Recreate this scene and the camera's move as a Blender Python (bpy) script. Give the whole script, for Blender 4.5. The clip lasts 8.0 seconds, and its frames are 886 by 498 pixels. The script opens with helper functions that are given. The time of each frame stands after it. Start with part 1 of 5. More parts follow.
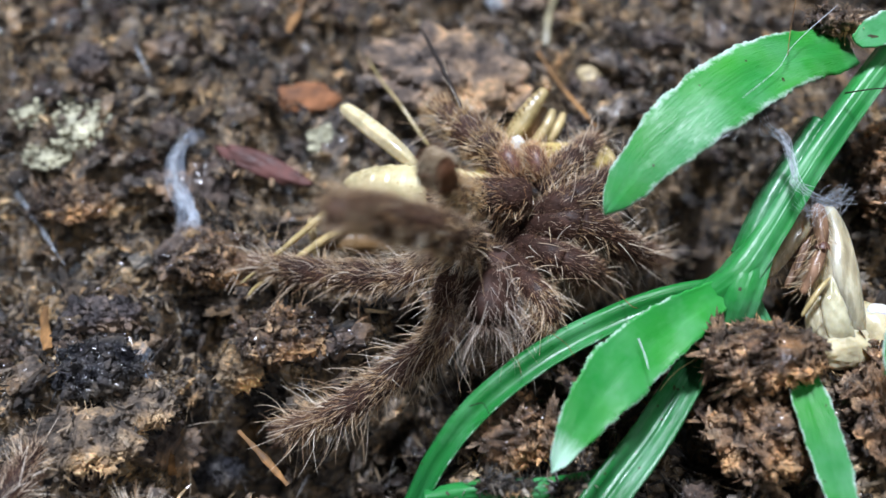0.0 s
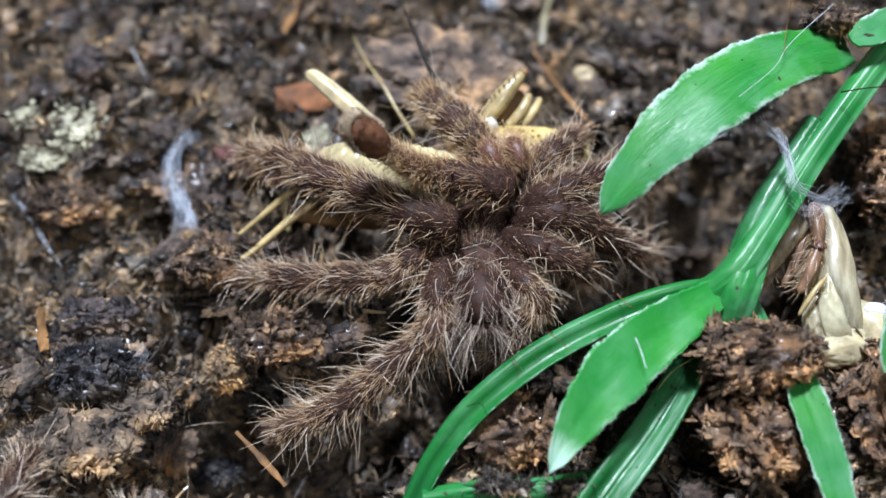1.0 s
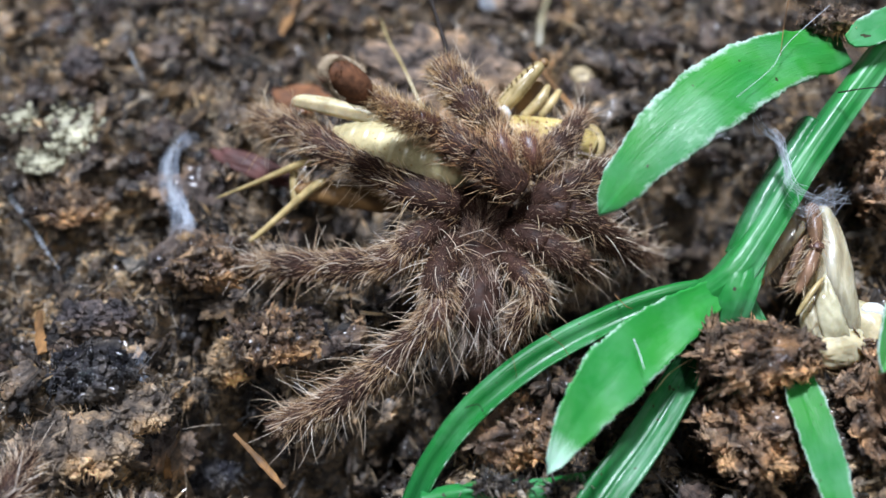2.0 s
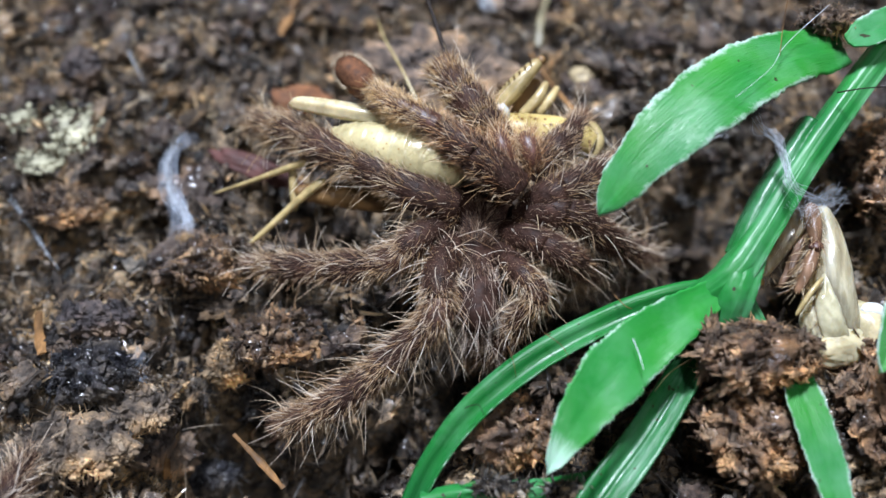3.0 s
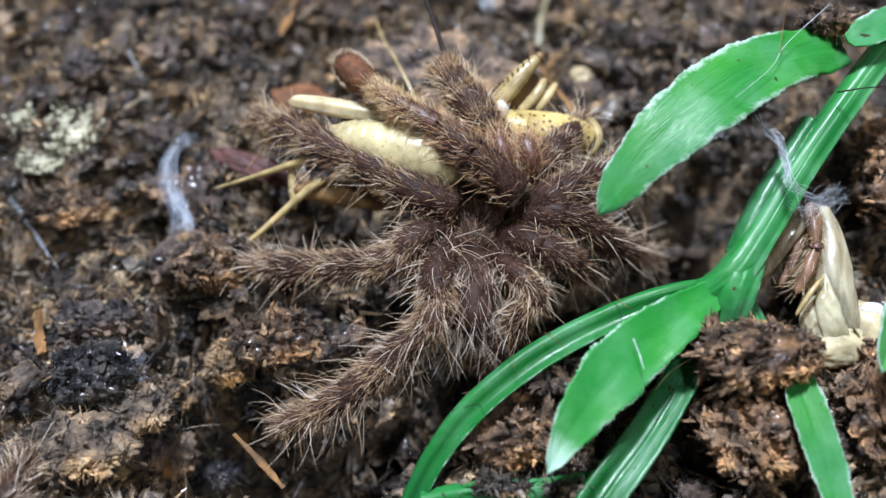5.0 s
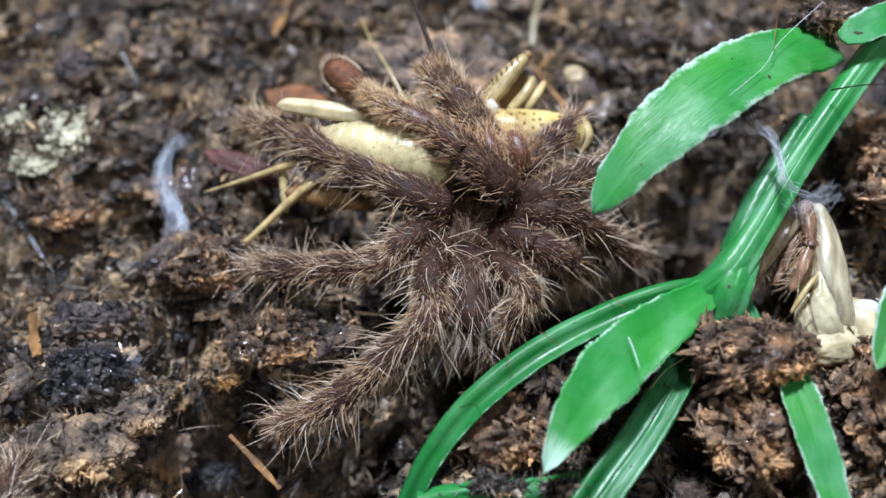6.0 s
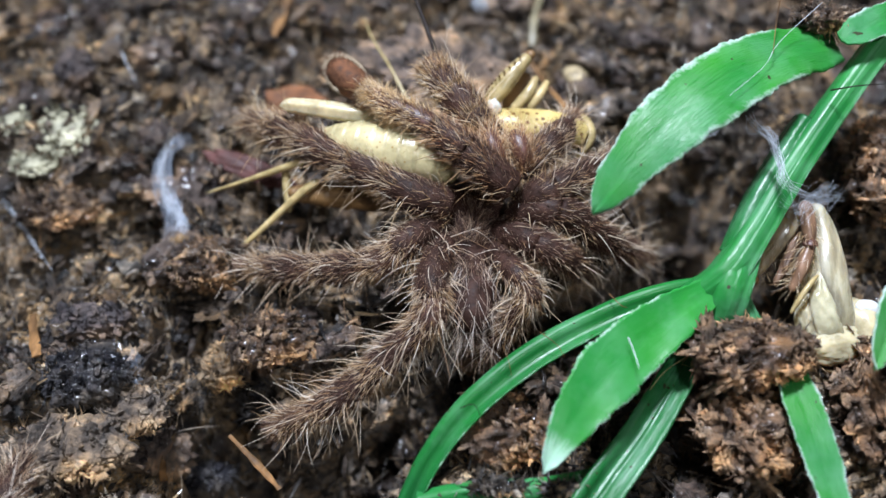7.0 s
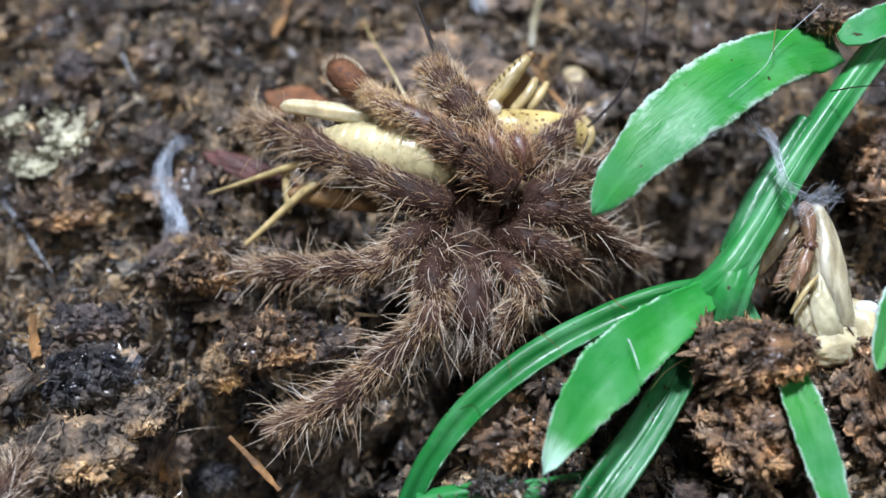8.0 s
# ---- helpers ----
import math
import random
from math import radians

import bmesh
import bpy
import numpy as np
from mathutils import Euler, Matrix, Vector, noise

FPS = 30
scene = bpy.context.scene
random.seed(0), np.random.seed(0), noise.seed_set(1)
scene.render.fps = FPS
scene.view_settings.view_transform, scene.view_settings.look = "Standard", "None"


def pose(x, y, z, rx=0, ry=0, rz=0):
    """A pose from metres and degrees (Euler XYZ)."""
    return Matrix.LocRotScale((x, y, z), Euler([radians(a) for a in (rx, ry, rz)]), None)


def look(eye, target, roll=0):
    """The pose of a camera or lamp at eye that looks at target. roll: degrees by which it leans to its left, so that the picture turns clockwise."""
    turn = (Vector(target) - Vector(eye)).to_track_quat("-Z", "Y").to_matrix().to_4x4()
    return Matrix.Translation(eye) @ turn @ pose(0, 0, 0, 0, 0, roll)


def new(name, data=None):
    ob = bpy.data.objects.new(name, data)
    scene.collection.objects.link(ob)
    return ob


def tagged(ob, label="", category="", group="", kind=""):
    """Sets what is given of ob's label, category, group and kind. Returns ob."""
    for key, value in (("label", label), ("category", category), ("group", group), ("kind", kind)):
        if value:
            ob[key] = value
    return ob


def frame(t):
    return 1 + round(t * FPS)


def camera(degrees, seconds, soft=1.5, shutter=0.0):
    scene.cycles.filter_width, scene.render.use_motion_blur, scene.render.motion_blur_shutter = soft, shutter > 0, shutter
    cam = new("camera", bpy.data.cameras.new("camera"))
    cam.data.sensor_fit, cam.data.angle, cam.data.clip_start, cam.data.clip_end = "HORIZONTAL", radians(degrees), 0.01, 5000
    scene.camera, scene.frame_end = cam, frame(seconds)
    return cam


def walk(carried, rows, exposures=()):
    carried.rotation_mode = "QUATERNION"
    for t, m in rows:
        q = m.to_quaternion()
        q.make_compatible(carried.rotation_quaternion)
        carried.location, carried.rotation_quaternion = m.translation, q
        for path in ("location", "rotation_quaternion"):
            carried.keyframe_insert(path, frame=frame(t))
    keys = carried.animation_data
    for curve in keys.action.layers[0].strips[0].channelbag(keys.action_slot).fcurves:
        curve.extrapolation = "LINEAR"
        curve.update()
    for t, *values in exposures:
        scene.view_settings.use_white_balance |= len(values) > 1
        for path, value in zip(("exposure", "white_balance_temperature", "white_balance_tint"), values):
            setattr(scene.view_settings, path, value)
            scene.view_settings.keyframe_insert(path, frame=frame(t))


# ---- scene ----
# Lengths below are in millimetres; MM turns them into metres.
MM = 0.001

# ---- camera ----
cam = camera(40, 8.0, soft=1.5, shutter=0.8)
EYE = (0.0, -43.0, 64.4)
cam.data.dof.use_dof = True
cam.data.dof.focus_distance = 70 * MM
cam.data.dof.aperture_fstop = 24


def aimed(dx, dy):
    """The held camera's pose, its aim moved dx to the right and dy upwards across the target, in millimetres."""
    return look(Vector(EYE) * MM, Vector((dx, dy * 0.819, 3.0 + dy * 0.5736)) * MM)


walk(cam, [(t, aimed(-0.0348 * a, 0.0348 * b)) for t, a, b in (
    (0.0, 19.5, -3.2), (0.2, 16.5, -3.2), (0.5, 13.5, -3.0), (1.0, 14.2, -2.8), (1.5, 12.2, -1.0), (3.0, 9.2, 0.2),
    (3.5, 9.2, 0.2), (4.0, 9.2, 0.2), (4.5, 13.8, 0.2), (4.7, 12.6, 0.0), (5.8, 1.2, -0.6), (6.0, 0.4, -0.6),
    (6.5, 0.3, -0.3), (7.0, 0.0, 0.0), (7.5, 0.0, 0.3), (8.0, -0.2, 1.8))])

# ---- light ----
world = bpy.data.worlds.new("room")
scene.world = world
world.use_nodes = True
world.node_tree.nodes["Background"].inputs["Color"].default_value = (0.78, 0.88, 1.0, 1)
world.node_tree.nodes["Background"].inputs["Strength"].default_value = 0.06


def lamp(name, at, to, size, watts, color):
    data = bpy.data.lights.new(name, "AREA")
    data.shape, data.size, data.energy, data.color = "DISK", size * MM, watts, color
    ob = new(name, data)
    ob.matrix_world = look(Vector(at) * MM, Vector(to) * MM)
    return ob


lamp("terrarium_lamp", (-45, 125, 420), (0, -5, 0), 70, 5.1, (0.81, 0.89, 1.06))
# Weak fill added from the front right to lift dark fronts; source unseen.
lamp("fill_lamp", (110, -160, 320), (0, -5, 0), 30, 0.40, (0.90, 0.94, 1.03))
scene.view_settings.exposure = 0.0

# ---- materials ----


def nodes_of(name):
    m = bpy.data.materials.new(name)
    m.use_nodes = True
    nt = m.node_tree
    return m, nt, nt.nodes["Principled BSDF"]


def node(nt, kind, **values):
    n = nt.nodes.new("ShaderNode" + kind)
    for key, value in values.items():
        n.inputs[key.replace("_", " ")].default_value = value
    return n


def ramp(nt, source, stops):
    r = nt.nodes.new("ShaderNodeValToRGB")
    while len(r.color_ramp.elements) < len(stops):
        r.color_ramp.elements.new(0.5)
    for e, (at, c) in zip(r.color_ramp.elements, stops):
        e.position, e.color = at, (*c, 1)
    nt.links.new(source, r.inputs["Fac"])
    return r.outputs["Color"]


def mixed(nt, fac, a, b, blend="MIX"):
    m = nt.nodes.new("ShaderNodeMix")
    m.data_type, m.blend_type = "RGBA", blend
    for socket, value in ((m.inputs["Factor"], fac), (m.inputs["A"], a), (m.inputs["B"], b)):
        if hasattr(value, "node"):
            nt.links.new(value, socket)
        elif isinstance(value, tuple):
            socket.default_value = (*value, 1)
        else:
            socket.default_value = value
    return m.outputs["Result"]


def noise_tex(nt, per_mm, detail=4.0, rough=0.6, stretch=(1, 1, 1)):
    co = nt.nodes.new("ShaderNodeTexCoord")
    mp = nt.nodes.new("ShaderNodeMapping")
    mp.inputs["Scale"].default_value = [1000 * per_mm * s for s in stretch]
    nt.links.new(co.outputs["Object"], mp.inputs["Vector"])
    n = node(nt, "TexNoise", Scale=1.0, Detail=detail, Roughness=rough)
    nt.links.new(mp.outputs["Vector"], n.inputs["Vector"])
    return n.outputs["Fac"]


def bump(nt, bsdf, height, mm, strength=1.0):
    b = node(nt, "Bump", Strength=strength, Distance=mm * MM)
    nt.links.new(height, b.inputs["Height"])
    nt.links.new(b.outputs["Normal"], bsdf.inputs["Normal"])


def rough_from(nt, bsdf, fac, low, high):
    r = node(nt, "MapRange", From_Min=0.36, From_Max=0.64, To_Min=low, To_Max=high)
    nt.links.new(fac, r.inputs["Value"])
    nt.links.new(r.outputs["Result"], bsdf.inputs["Roughness"])


def soil_material(name, stops, wet=(0.10, 0.66), grain=2.2, by="island"):
    """Damp peat and bark crumbs: each loose crumb has its own tone, with grain and stains on it."""
    m, nt, p = nodes_of(name)
    geo = nt.nodes.new("ShaderNodeNewGeometry")
    patch = node(nt, "MapRange", From_Min=0.3, From_Max=0.7)
    nt.links.new(noise_tex(nt, 0.55, 5, 0.7), patch.inputs["Value"])
    each = nt.nodes.new("ShaderNodeObjectInfo")
    tone = ramp(nt, {"island": geo.outputs["Random Per Island"], "object": each.outputs["Random"], "patch": patch.outputs["Result"]}[by], stops)
    fine = noise_tex(nt, grain, 6, 0.75)
    fibre = noise_tex(nt, 1.3, 4, 0.7, (0.35, 1.6, 1.0))
    stain = noise_tex(nt, 0.14, 4, 0.6)
    fleck = noise_tex(nt, 0.75, 3, 0.6)
    c = mixed(nt, 0.65, tone, ramp(nt, fine, [(0.30, (0.22, 0.20, 0.20)), (0.48, (0.9, 0.88, 0.88)), (0.60, (1.5, 1.42, 1.35)), (0.75, (2.4, 2.2, 2.0))]), "MULTIPLY")
    c = mixed(nt, 0.45, c, ramp(nt, fibre, [(0.32, (0.35, 0.33, 0.32)), (0.5, (1.0, 1.0, 1.0)), (0.68, (1.7, 1.5, 1.3))]), "MULTIPLY")
    c = mixed(nt, 0.85, c, ramp(nt, stain, [(0.34, (0.38, 0.40, 0.46)), (0.48, (0.95, 0.95, 1.0)), (0.62, (1.35, 1.25, 1.12)), (0.72, (1.45, 1.45, 1.45))]), "MULTIPLY")
    clump = noise_tex(nt, 0.62, 3, 0.55)
    c = mixed(nt, 0.85, c, ramp(nt, clump, [(0.36, (0.30, 0.31, 0.34)), (0.49, (0.95, 0.95, 0.95)), (0.63, (1.75, 1.68, 1.55))]), "MULTIPLY")
    hue = noise_tex(nt, 0.33, 4, 0.6)
    c = mixed(nt, 0.8, c, ramp(nt, hue, [(0.30, (0.42, 0.44, 0.52)), (0.43, (0.90, 0.93, 1.02)), (0.52, (1.0, 0.97, 0.95)), (0.62, (1.27, 1.15, 0.93)), (0.72, (1.45, 1.42, 1.42))]), "MULTIPLY")
    nt.links.new(c, p.inputs["Base Color"])
    rough_from(nt, p, fleck, *wet)
    p.inputs["Specular IOR Level"].default_value = 0.7
    p.inputs["Coat Weight"].default_value = 0.2 if wet[0] < 0.2 else 0.0  # film of water
    p.inputs["Coat Roughness"].default_value = 0.12
    bump(nt, p, fine, 0.8, 1.0)
    return m


SOIL_TONES = [(0.0, (0.015, 0.015, 0.016)), (0.22, (0.050, 0.046, 0.041)), (0.40, (0.16, 0.121, 0.078)), (0.58, (0.32, 0.235, 0.136)),
              (0.72, (0.21, 0.205, 0.19)), (0.84, (0.48, 0.345, 0.180)), (0.93, (0.40, 0.395, 0.36)), (1.0, (0.64, 0.50, 0.30))]
SOIL = soil_material("damp_peat_crumbs", SOIL_TONES)
EARTH = soil_material("damp_peat", SOIL_TONES, by="patch")
FLAKE = soil_material("bark_flakes", [(0.0, (0.036, 0.029, 0.026)), (0.35, (0.13, 0.097, 0.068)), (0.62, (0.28, 0.200, 0.122)), (0.8, (0.23, 0.20, 0.18)), (1.0, (0.52, 0.385, 0.24))], (0.17, 0.7), 3.2)
FLAKEPIECE = soil_material("loose_bark_flake", [(0.0, (0.048, 0.038, 0.032)), (0.35, (0.16, 0.120, 0.080)), (0.62, (0.30, 0.218, 0.132)), (0.8, (0.25, 0.22, 0.19)), (1.0, (0.54, 0.405, 0.25))], (0.17, 0.7), 2.6, by="object")
LUMP = soil_material("damp_peat_lump", [(0.0, (0.050, 0.035, 0.028)), (0.4, (0.12, 0.084, 0.060)), (0.75, (0.19, 0.145, 0.115)), (1.0, (0.30, 0.22, 0.15))], by="object", grain=3.0)
ROCK = soil_material("wet_black_bark", [(0.0, (0.040, 0.040, 0.043)), (1.0, (0.10, 0.096, 0.098))], (0.08, 0.5))
SLAB = soil_material("pinkish_bark_slab", [(0.0, (0.33, 0.245, 0.175)), (1.0, (0.42, 0.32, 0.24))], (0.35, 0.7), 2.4)
# Brown clods in the plant's shade, their tones raised to look lit.
BROWNCLOD = soil_material("brightened_brown_crumbs", [(0.0, (0.14, 0.080, 0.047)), (0.3, (0.33, 0.205, 0.115)), (0.7, (0.54, 0.355, 0.20)), (1.0, (0.70, 0.50, 0.31))])
MIDCLOD = soil_material("mottled_fibre_crumbs", [(0.0, (0.075, 0.050, 0.034)), (0.35, (0.20, 0.130, 0.080)), (0.7, (0.38, 0.255, 0.145)), (1.0, (0.60, 0.43, 0.26))])
TANCLOD = soil_material("tan_fibre_clod", [(0.0, (0.46, 0.31, 0.16)), (1.0, (0.78, 0.57, 0.32))], (0.3, 0.8))
PALECLOD = soil_material("pale_dry_crumbs", [(0.0, (0.17, 0.13, 0.095)), (0.5, (0.36, 0.28, 0.19)), (1.0, (0.58, 0.47, 0.33))], (0.35, 0.8))
GREYCLOD = soil_material("grey_clod", [(0.0, (0.13, 0.105, 0.095)), (1.0, (0.20, 0.165, 0.15))], (0.4, 0.8))


def plain(name, color, dark, light, per_mm, rough, relief=0.05, stretch=(1, 1, 1), sss=0.0, spec=0.5, spots=None):
    """A surface of one hue, with stains and grain at two scales."""
    m, nt, p = nodes_of(name)
    a, b = noise_tex(nt, per_mm, 4, 0.6, stretch), noise_tex(nt, per_mm * 0.23, 3, 0.5)
    c = mixed(nt, 1.0, color, ramp(nt, a, [(0.3, (dark,) * 3), (0.7, (light,) * 3)]), "MULTIPLY")
    c = mixed(nt, 0.6, c, ramp(nt, b, [(0.35, (dark,) * 3), (0.65, (light,) * 3)]), "MULTIPLY")
    if spots:
        v = node(nt, "TexVoronoi", Scale=1000 * spots[0], Randomness=0.75)
        co = nt.nodes.new("ShaderNodeTexCoord")
        nt.links.new(co.outputs["Object"], v.inputs["Vector"])
        c = mixed(nt, ramp(nt, v.outputs["Distance"], [(spots[1], (1, 1, 1)), (spots[1] + 0.12, (0, 0, 0))]), c, spots[2])
    nt.links.new(c, p.inputs["Base Color"])
    rough_from(nt, p, a, max(0.05, rough - 0.12), rough + 0.12)
    p.inputs["Specular IOR Level"].default_value = spec
    if sss:
        p.inputs["Subsurface Weight"].default_value = sss
        p.inputs["Subsurface Scale"].default_value = (1.6 if sss > 0.4 else 0.6) * MM
        p.inputs["Subsurface Radius"].default_value = (1.0, 0.7, 0.4)
    bump(nt, p, a, relief, 0.8)
    return m


def leaf_material(name, base, deep, gloss=(0.2, 0.5), spec=0.3, rim=0.64, relief=0.03, worn_tip=1.0):
    """Moulded green plastic: streaked gloss along the blade, bleached frosty rim at the cut edge."""
    m, nt, p = nodes_of(name)
    uv = nt.nodes.new("ShaderNodeUVMap")
    sep = nt.nodes.new("ShaderNodeSeparateXYZ")
    nt.links.new(uv.outputs["UV"], sep.inputs["Vector"])
    mp = nt.nodes.new("ShaderNodeMapping")
    mp.inputs["Scale"].default_value = (13, 34, 1)
    nt.links.new(uv.outputs["UV"], mp.inputs["Vector"])
    streak = node(nt, "TexNoise", Scale=1.0, Detail=3.0, Roughness=0.6)
    nt.links.new(mp.outputs["Vector"], streak.inputs["Vector"])
    grit = noise_tex(nt, 0.9, 6, 0.75)
    cloud = noise_tex(nt, 0.16, 2, 0.5)
    c = mixed(nt, ramp(nt, cloud, [(0.35, (0, 0, 0)), (0.65, (1, 1, 1))]), base, deep)
    c = mixed(nt, 0.25, c, ramp(nt, streak.outputs["Fac"], [(0.3, (0.88, 0.9, 0.88)), (0.7, (1.1, 1.08, 1.1))]), "MULTIPLY")
    # distance from the rim, roughened
    away = node(nt, "Math")
    away.operation = "ABSOLUTE"
    mid = node(nt, "Math")
    mid.operation = "SUBTRACT"
    mid.inputs[1].default_value = 0.5
    nt.links.new(sep.outputs["Y"], mid.inputs[0])
    nt.links.new(mid.outputs[0], away.inputs[0])
    worn = node(nt, "Math")
    worn.operation = "MULTIPLY_ADD"
    worn.inputs[1].default_value = 0.42
    nt.links.new(grit, worn.inputs[0])
    near = node(nt, "MapRange", From_Min=0.02, From_Max=0.22, To_Min=0.45, To_Max=1.0)  # clean at the foot
    nt.links.new(sep.outputs["X"], near.inputs["Value"])
    edge = node(nt, "Math")
    edge.operation = "MULTIPLY"
    nt.links.new(away.outputs[0], edge.inputs[0])
    nt.links.new(near.outputs["Result"], edge.inputs[1])
    nt.links.new(edge.outputs[0], worn.inputs[2])
    c = mixed(nt, ramp(nt, worn.outputs[0], [(rim, (0, 0, 0)), (rim + 0.10, (1, 1, 1))]), c, (0.40, 0.52, 0.44))
    tip = node(nt, "Math")  # scratched tip
    tip.operation = "MULTIPLY_ADD"
    tip.inputs[1].default_value = 0.16
    nt.links.new(streak.outputs["Fac"], tip.inputs[0])
    nt.links.new(sep.outputs["X"], tip.inputs[2])
    c = mixed(nt, ramp(nt, tip.outputs[0], [(worn_tip, (0, 0, 0)), (worn_tip + 0.08, (0.6, 0.6, 0.6))]), c, (0.45, 0.62, 0.52))
    bloom = noise_tex(nt, 0.22, 4, 0.6)
    c = mixed(nt, ramp(nt, bloom, [(0.45, (0, 0, 0)), (0.75, (0.22, 0.22, 0.22))]), c, (0.30, 0.55, 0.40))
    speck = noise_tex(nt, 1.6, 2, 0.4)
    c = mixed(nt, ramp(nt, speck, [(0.74, (0, 0, 0)), (0.75, (1, 1, 1))]), c, (0.03, 0.03, 0.012))
    nt.links.new(c, p.inputs["Base Color"])
    rough_from(nt, p, streak.outputs["Fac"], *gloss)
    p.inputs["Specular IOR Level"].default_value = spec
    p.inputs["Subsurface Weight"].default_value = 0.25
    p.inputs["Subsurface Scale"].default_value = 0.8 * MM
    p.inputs["Subsurface Radius"].default_value = (0.4, 1.0, 0.4)
    bump(nt, p, streak.outputs["Fac"], relief, 0.9)
    return m


LEAF = leaf_material("green_plastic_leaf", (0.017, 0.172, 0.038), (0.029, 0.21, 0.022), (0.26, 0.54), 0.25, rim=0.628, relief=0.05)
SMOOTHLEAF = leaf_material("smooth_green_plastic_leaf", (0.014, 0.185, 0.033), (0.024, 0.22, 0.023), (0.3, 0.5), 0.22, 0.67, 0.012, 0.93)
STEM = leaf_material("green_plastic_stem", (0.019, 0.205, 0.038), (0.012, 0.145, 0.033), (0.30, 0.56), 0.34, 0.66, 0.06)

# Darker, duller copy of STEM; shade on the lower stems put into colour.
DARKSTEM = leaf_material("darkened_green_plastic", (0.014, 0.150, 0.029), (0.009, 0.100, 0.024), (0.22, 0.45), 0.2, 0.66)


def hair_material(name, stops):
    m, nt, p = nodes_of(name)
    geo = nt.nodes.new("ShaderNodeNewGeometry")
    tone = ramp(nt, geo.outputs["Random Per Island"], stops)
    nt.links.new(mixed(nt, 0.4, tone, ramp(nt, noise_tex(nt, 0.5, 2), [(0.35, (0.55, 0.5, 0.5)), (0.65, (1.25, 1.2, 1.15))]), "MULTIPLY"), p.inputs["Base Color"])
    p.inputs["Roughness"].default_value = 0.4
    p.inputs["Specular IOR Level"].default_value = 0.3
    return m


FUR = hair_material("pale_bristle", [(0.0, (0.34, 0.20, 0.11)), (0.25, (0.58, 0.42, 0.27)), (0.6, (0.76, 0.63, 0.47)), (1.0, (0.87, 0.80, 0.70))])
FUZZ = hair_material("brown_pile", [(0.0, (0.024, 0.012, 0.010)), (0.5, (0.080, 0.041, 0.029)), (0.78, (0.22, 0.13, 0.080)), (1.0, (0.54, 0.41, 0.29))])
TUFT = hair_material("grey_gold_fur", [(0.0, (0.17, 0.088, 0.040)), (0.35, (0.45, 0.28, 0.13)), (0.7, (0.66, 0.49, 0.30)), (1.0, (0.84, 0.75, 0.62))])
GOLD = hair_material("straw_gold_bristle", [(0.0, (0.34, 0.19, 0.085)), (0.35, (0.62, 0.42, 0.22)), (0.7, (0.80, 0.64, 0.42)), (1.0, (0.90, 0.84, 0.72))])
HONEY = hair_material("honey_gold_fur", [(0.0, (0.30, 0.16, 0.060)), (0.35, (0.62, 0.40, 0.18)), (0.7, (0.78, 0.58, 0.32)), (1.0, (0.88, 0.78, 0.60))])
RUSTFUR = hair_material("rusty_bristle", [(0.0, (0.15, 0.060, 0.028)), (0.4, (0.44, 0.23, 0.10)), (0.75, (0.68, 0.46, 0.25)), (1.0, (0.85, 0.73, 0.55))])
LYING = hair_material("lying_red_brown_fur", [(0.0, (0.050, 0.022, 0.014)), (0.45, (0.15, 0.070, 0.040)), (0.75, (0.30, 0.18, 0.11)), (1.0, (0.60, 0.50, 0.41))])
RUSTPILE = hair_material("red_brown_velvet", [(0.0, (0.050, 0.020, 0.010)), (0.7, (0.15, 0.065, 0.030)), (1.0, (0.26, 0.13, 0.065))])
ASHFUR = hair_material("ash_blond_hair", [(0.0, (0.17, 0.115, 0.085)), (0.4, (0.34, 0.26, 0.205)), (0.75, (0.54, 0.45, 0.37)), (1.0, (0.80, 0.74, 0.67))])
CUTICLE = plain("dark_brown_cuticle", (0.032, 0.0155, 0.011), 0.45, 1.6, 1.8, 0.6, 0.1, spec=0.16)
REDCUT = plain("reddish_brown_cuticle", (0.075, 0.030, 0.020), 0.5, 1.5, 1.5, 0.5, 0.07)
SCOPULA = plain("velvety_dark_brown_pad", (0.085, 0.042, 0.022), 0.45, 1.6, 2.5, 0.7, 0.08)
PADSKIN = plain("velvety_red_brown_pad", (0.11, 0.046, 0.022), 0.45, 1.5, 2.5, 0.75, 0.08, spec=0.25)
RIMFUR = hair_material("pale_tan_fur", [(0.0, (0.32, 0.23, 0.14)), (1.0, (0.72, 0.62, 0.46))])
CREAM = plain("cream_cricket_cuticle", (0.61, 0.52, 0.32), 0.6, 1.18, 0.7, 0.28, 0.04, sss=0.5)
HUSK = plain("dry_cream_cricket_skin", (0.52, 0.41, 0.255), 0.5, 1.3, 0.8, 0.28, 0.06, (2.2, 0.35, 1), sss=0.7)
DRIED = plain("brown_dried_cuticle", (0.17, 0.095, 0.055), 0.4, 1.7, 1.1, 0.4, 0.08, (1.5, 0.4, 1), sss=0.1)
STRAW = plain("straw_cricket_limb", (0.50, 0.385, 0.18), 0.55, 1.2, 0.9, 0.30, 0.03, sss=0.2)
DOTTED = plain("yellow_cuticle_with_brown_dots", (0.54, 0.41, 0.15), 0.65, 1.15, 0.8, 0.35, 0.03, sss=0.15, spots=(2.3, 0.22, (0.14, 0.065, 0.018)))
FLECKED = plain("cream_cuticle_with_fine_flecks", (0.62, 0.53, 0.29), 0.62, 1.15, 0.8, 0.32, 0.03, sss=0.2, spots=(2.4, 0.07, (0.30, 0.18, 0.06)))
AMBER = plain("amber_cricket_cuticle", (0.22, 0.12, 0.042), 0.5, 1.35, 0.8, 0.5, 0.08, sss=0.1)
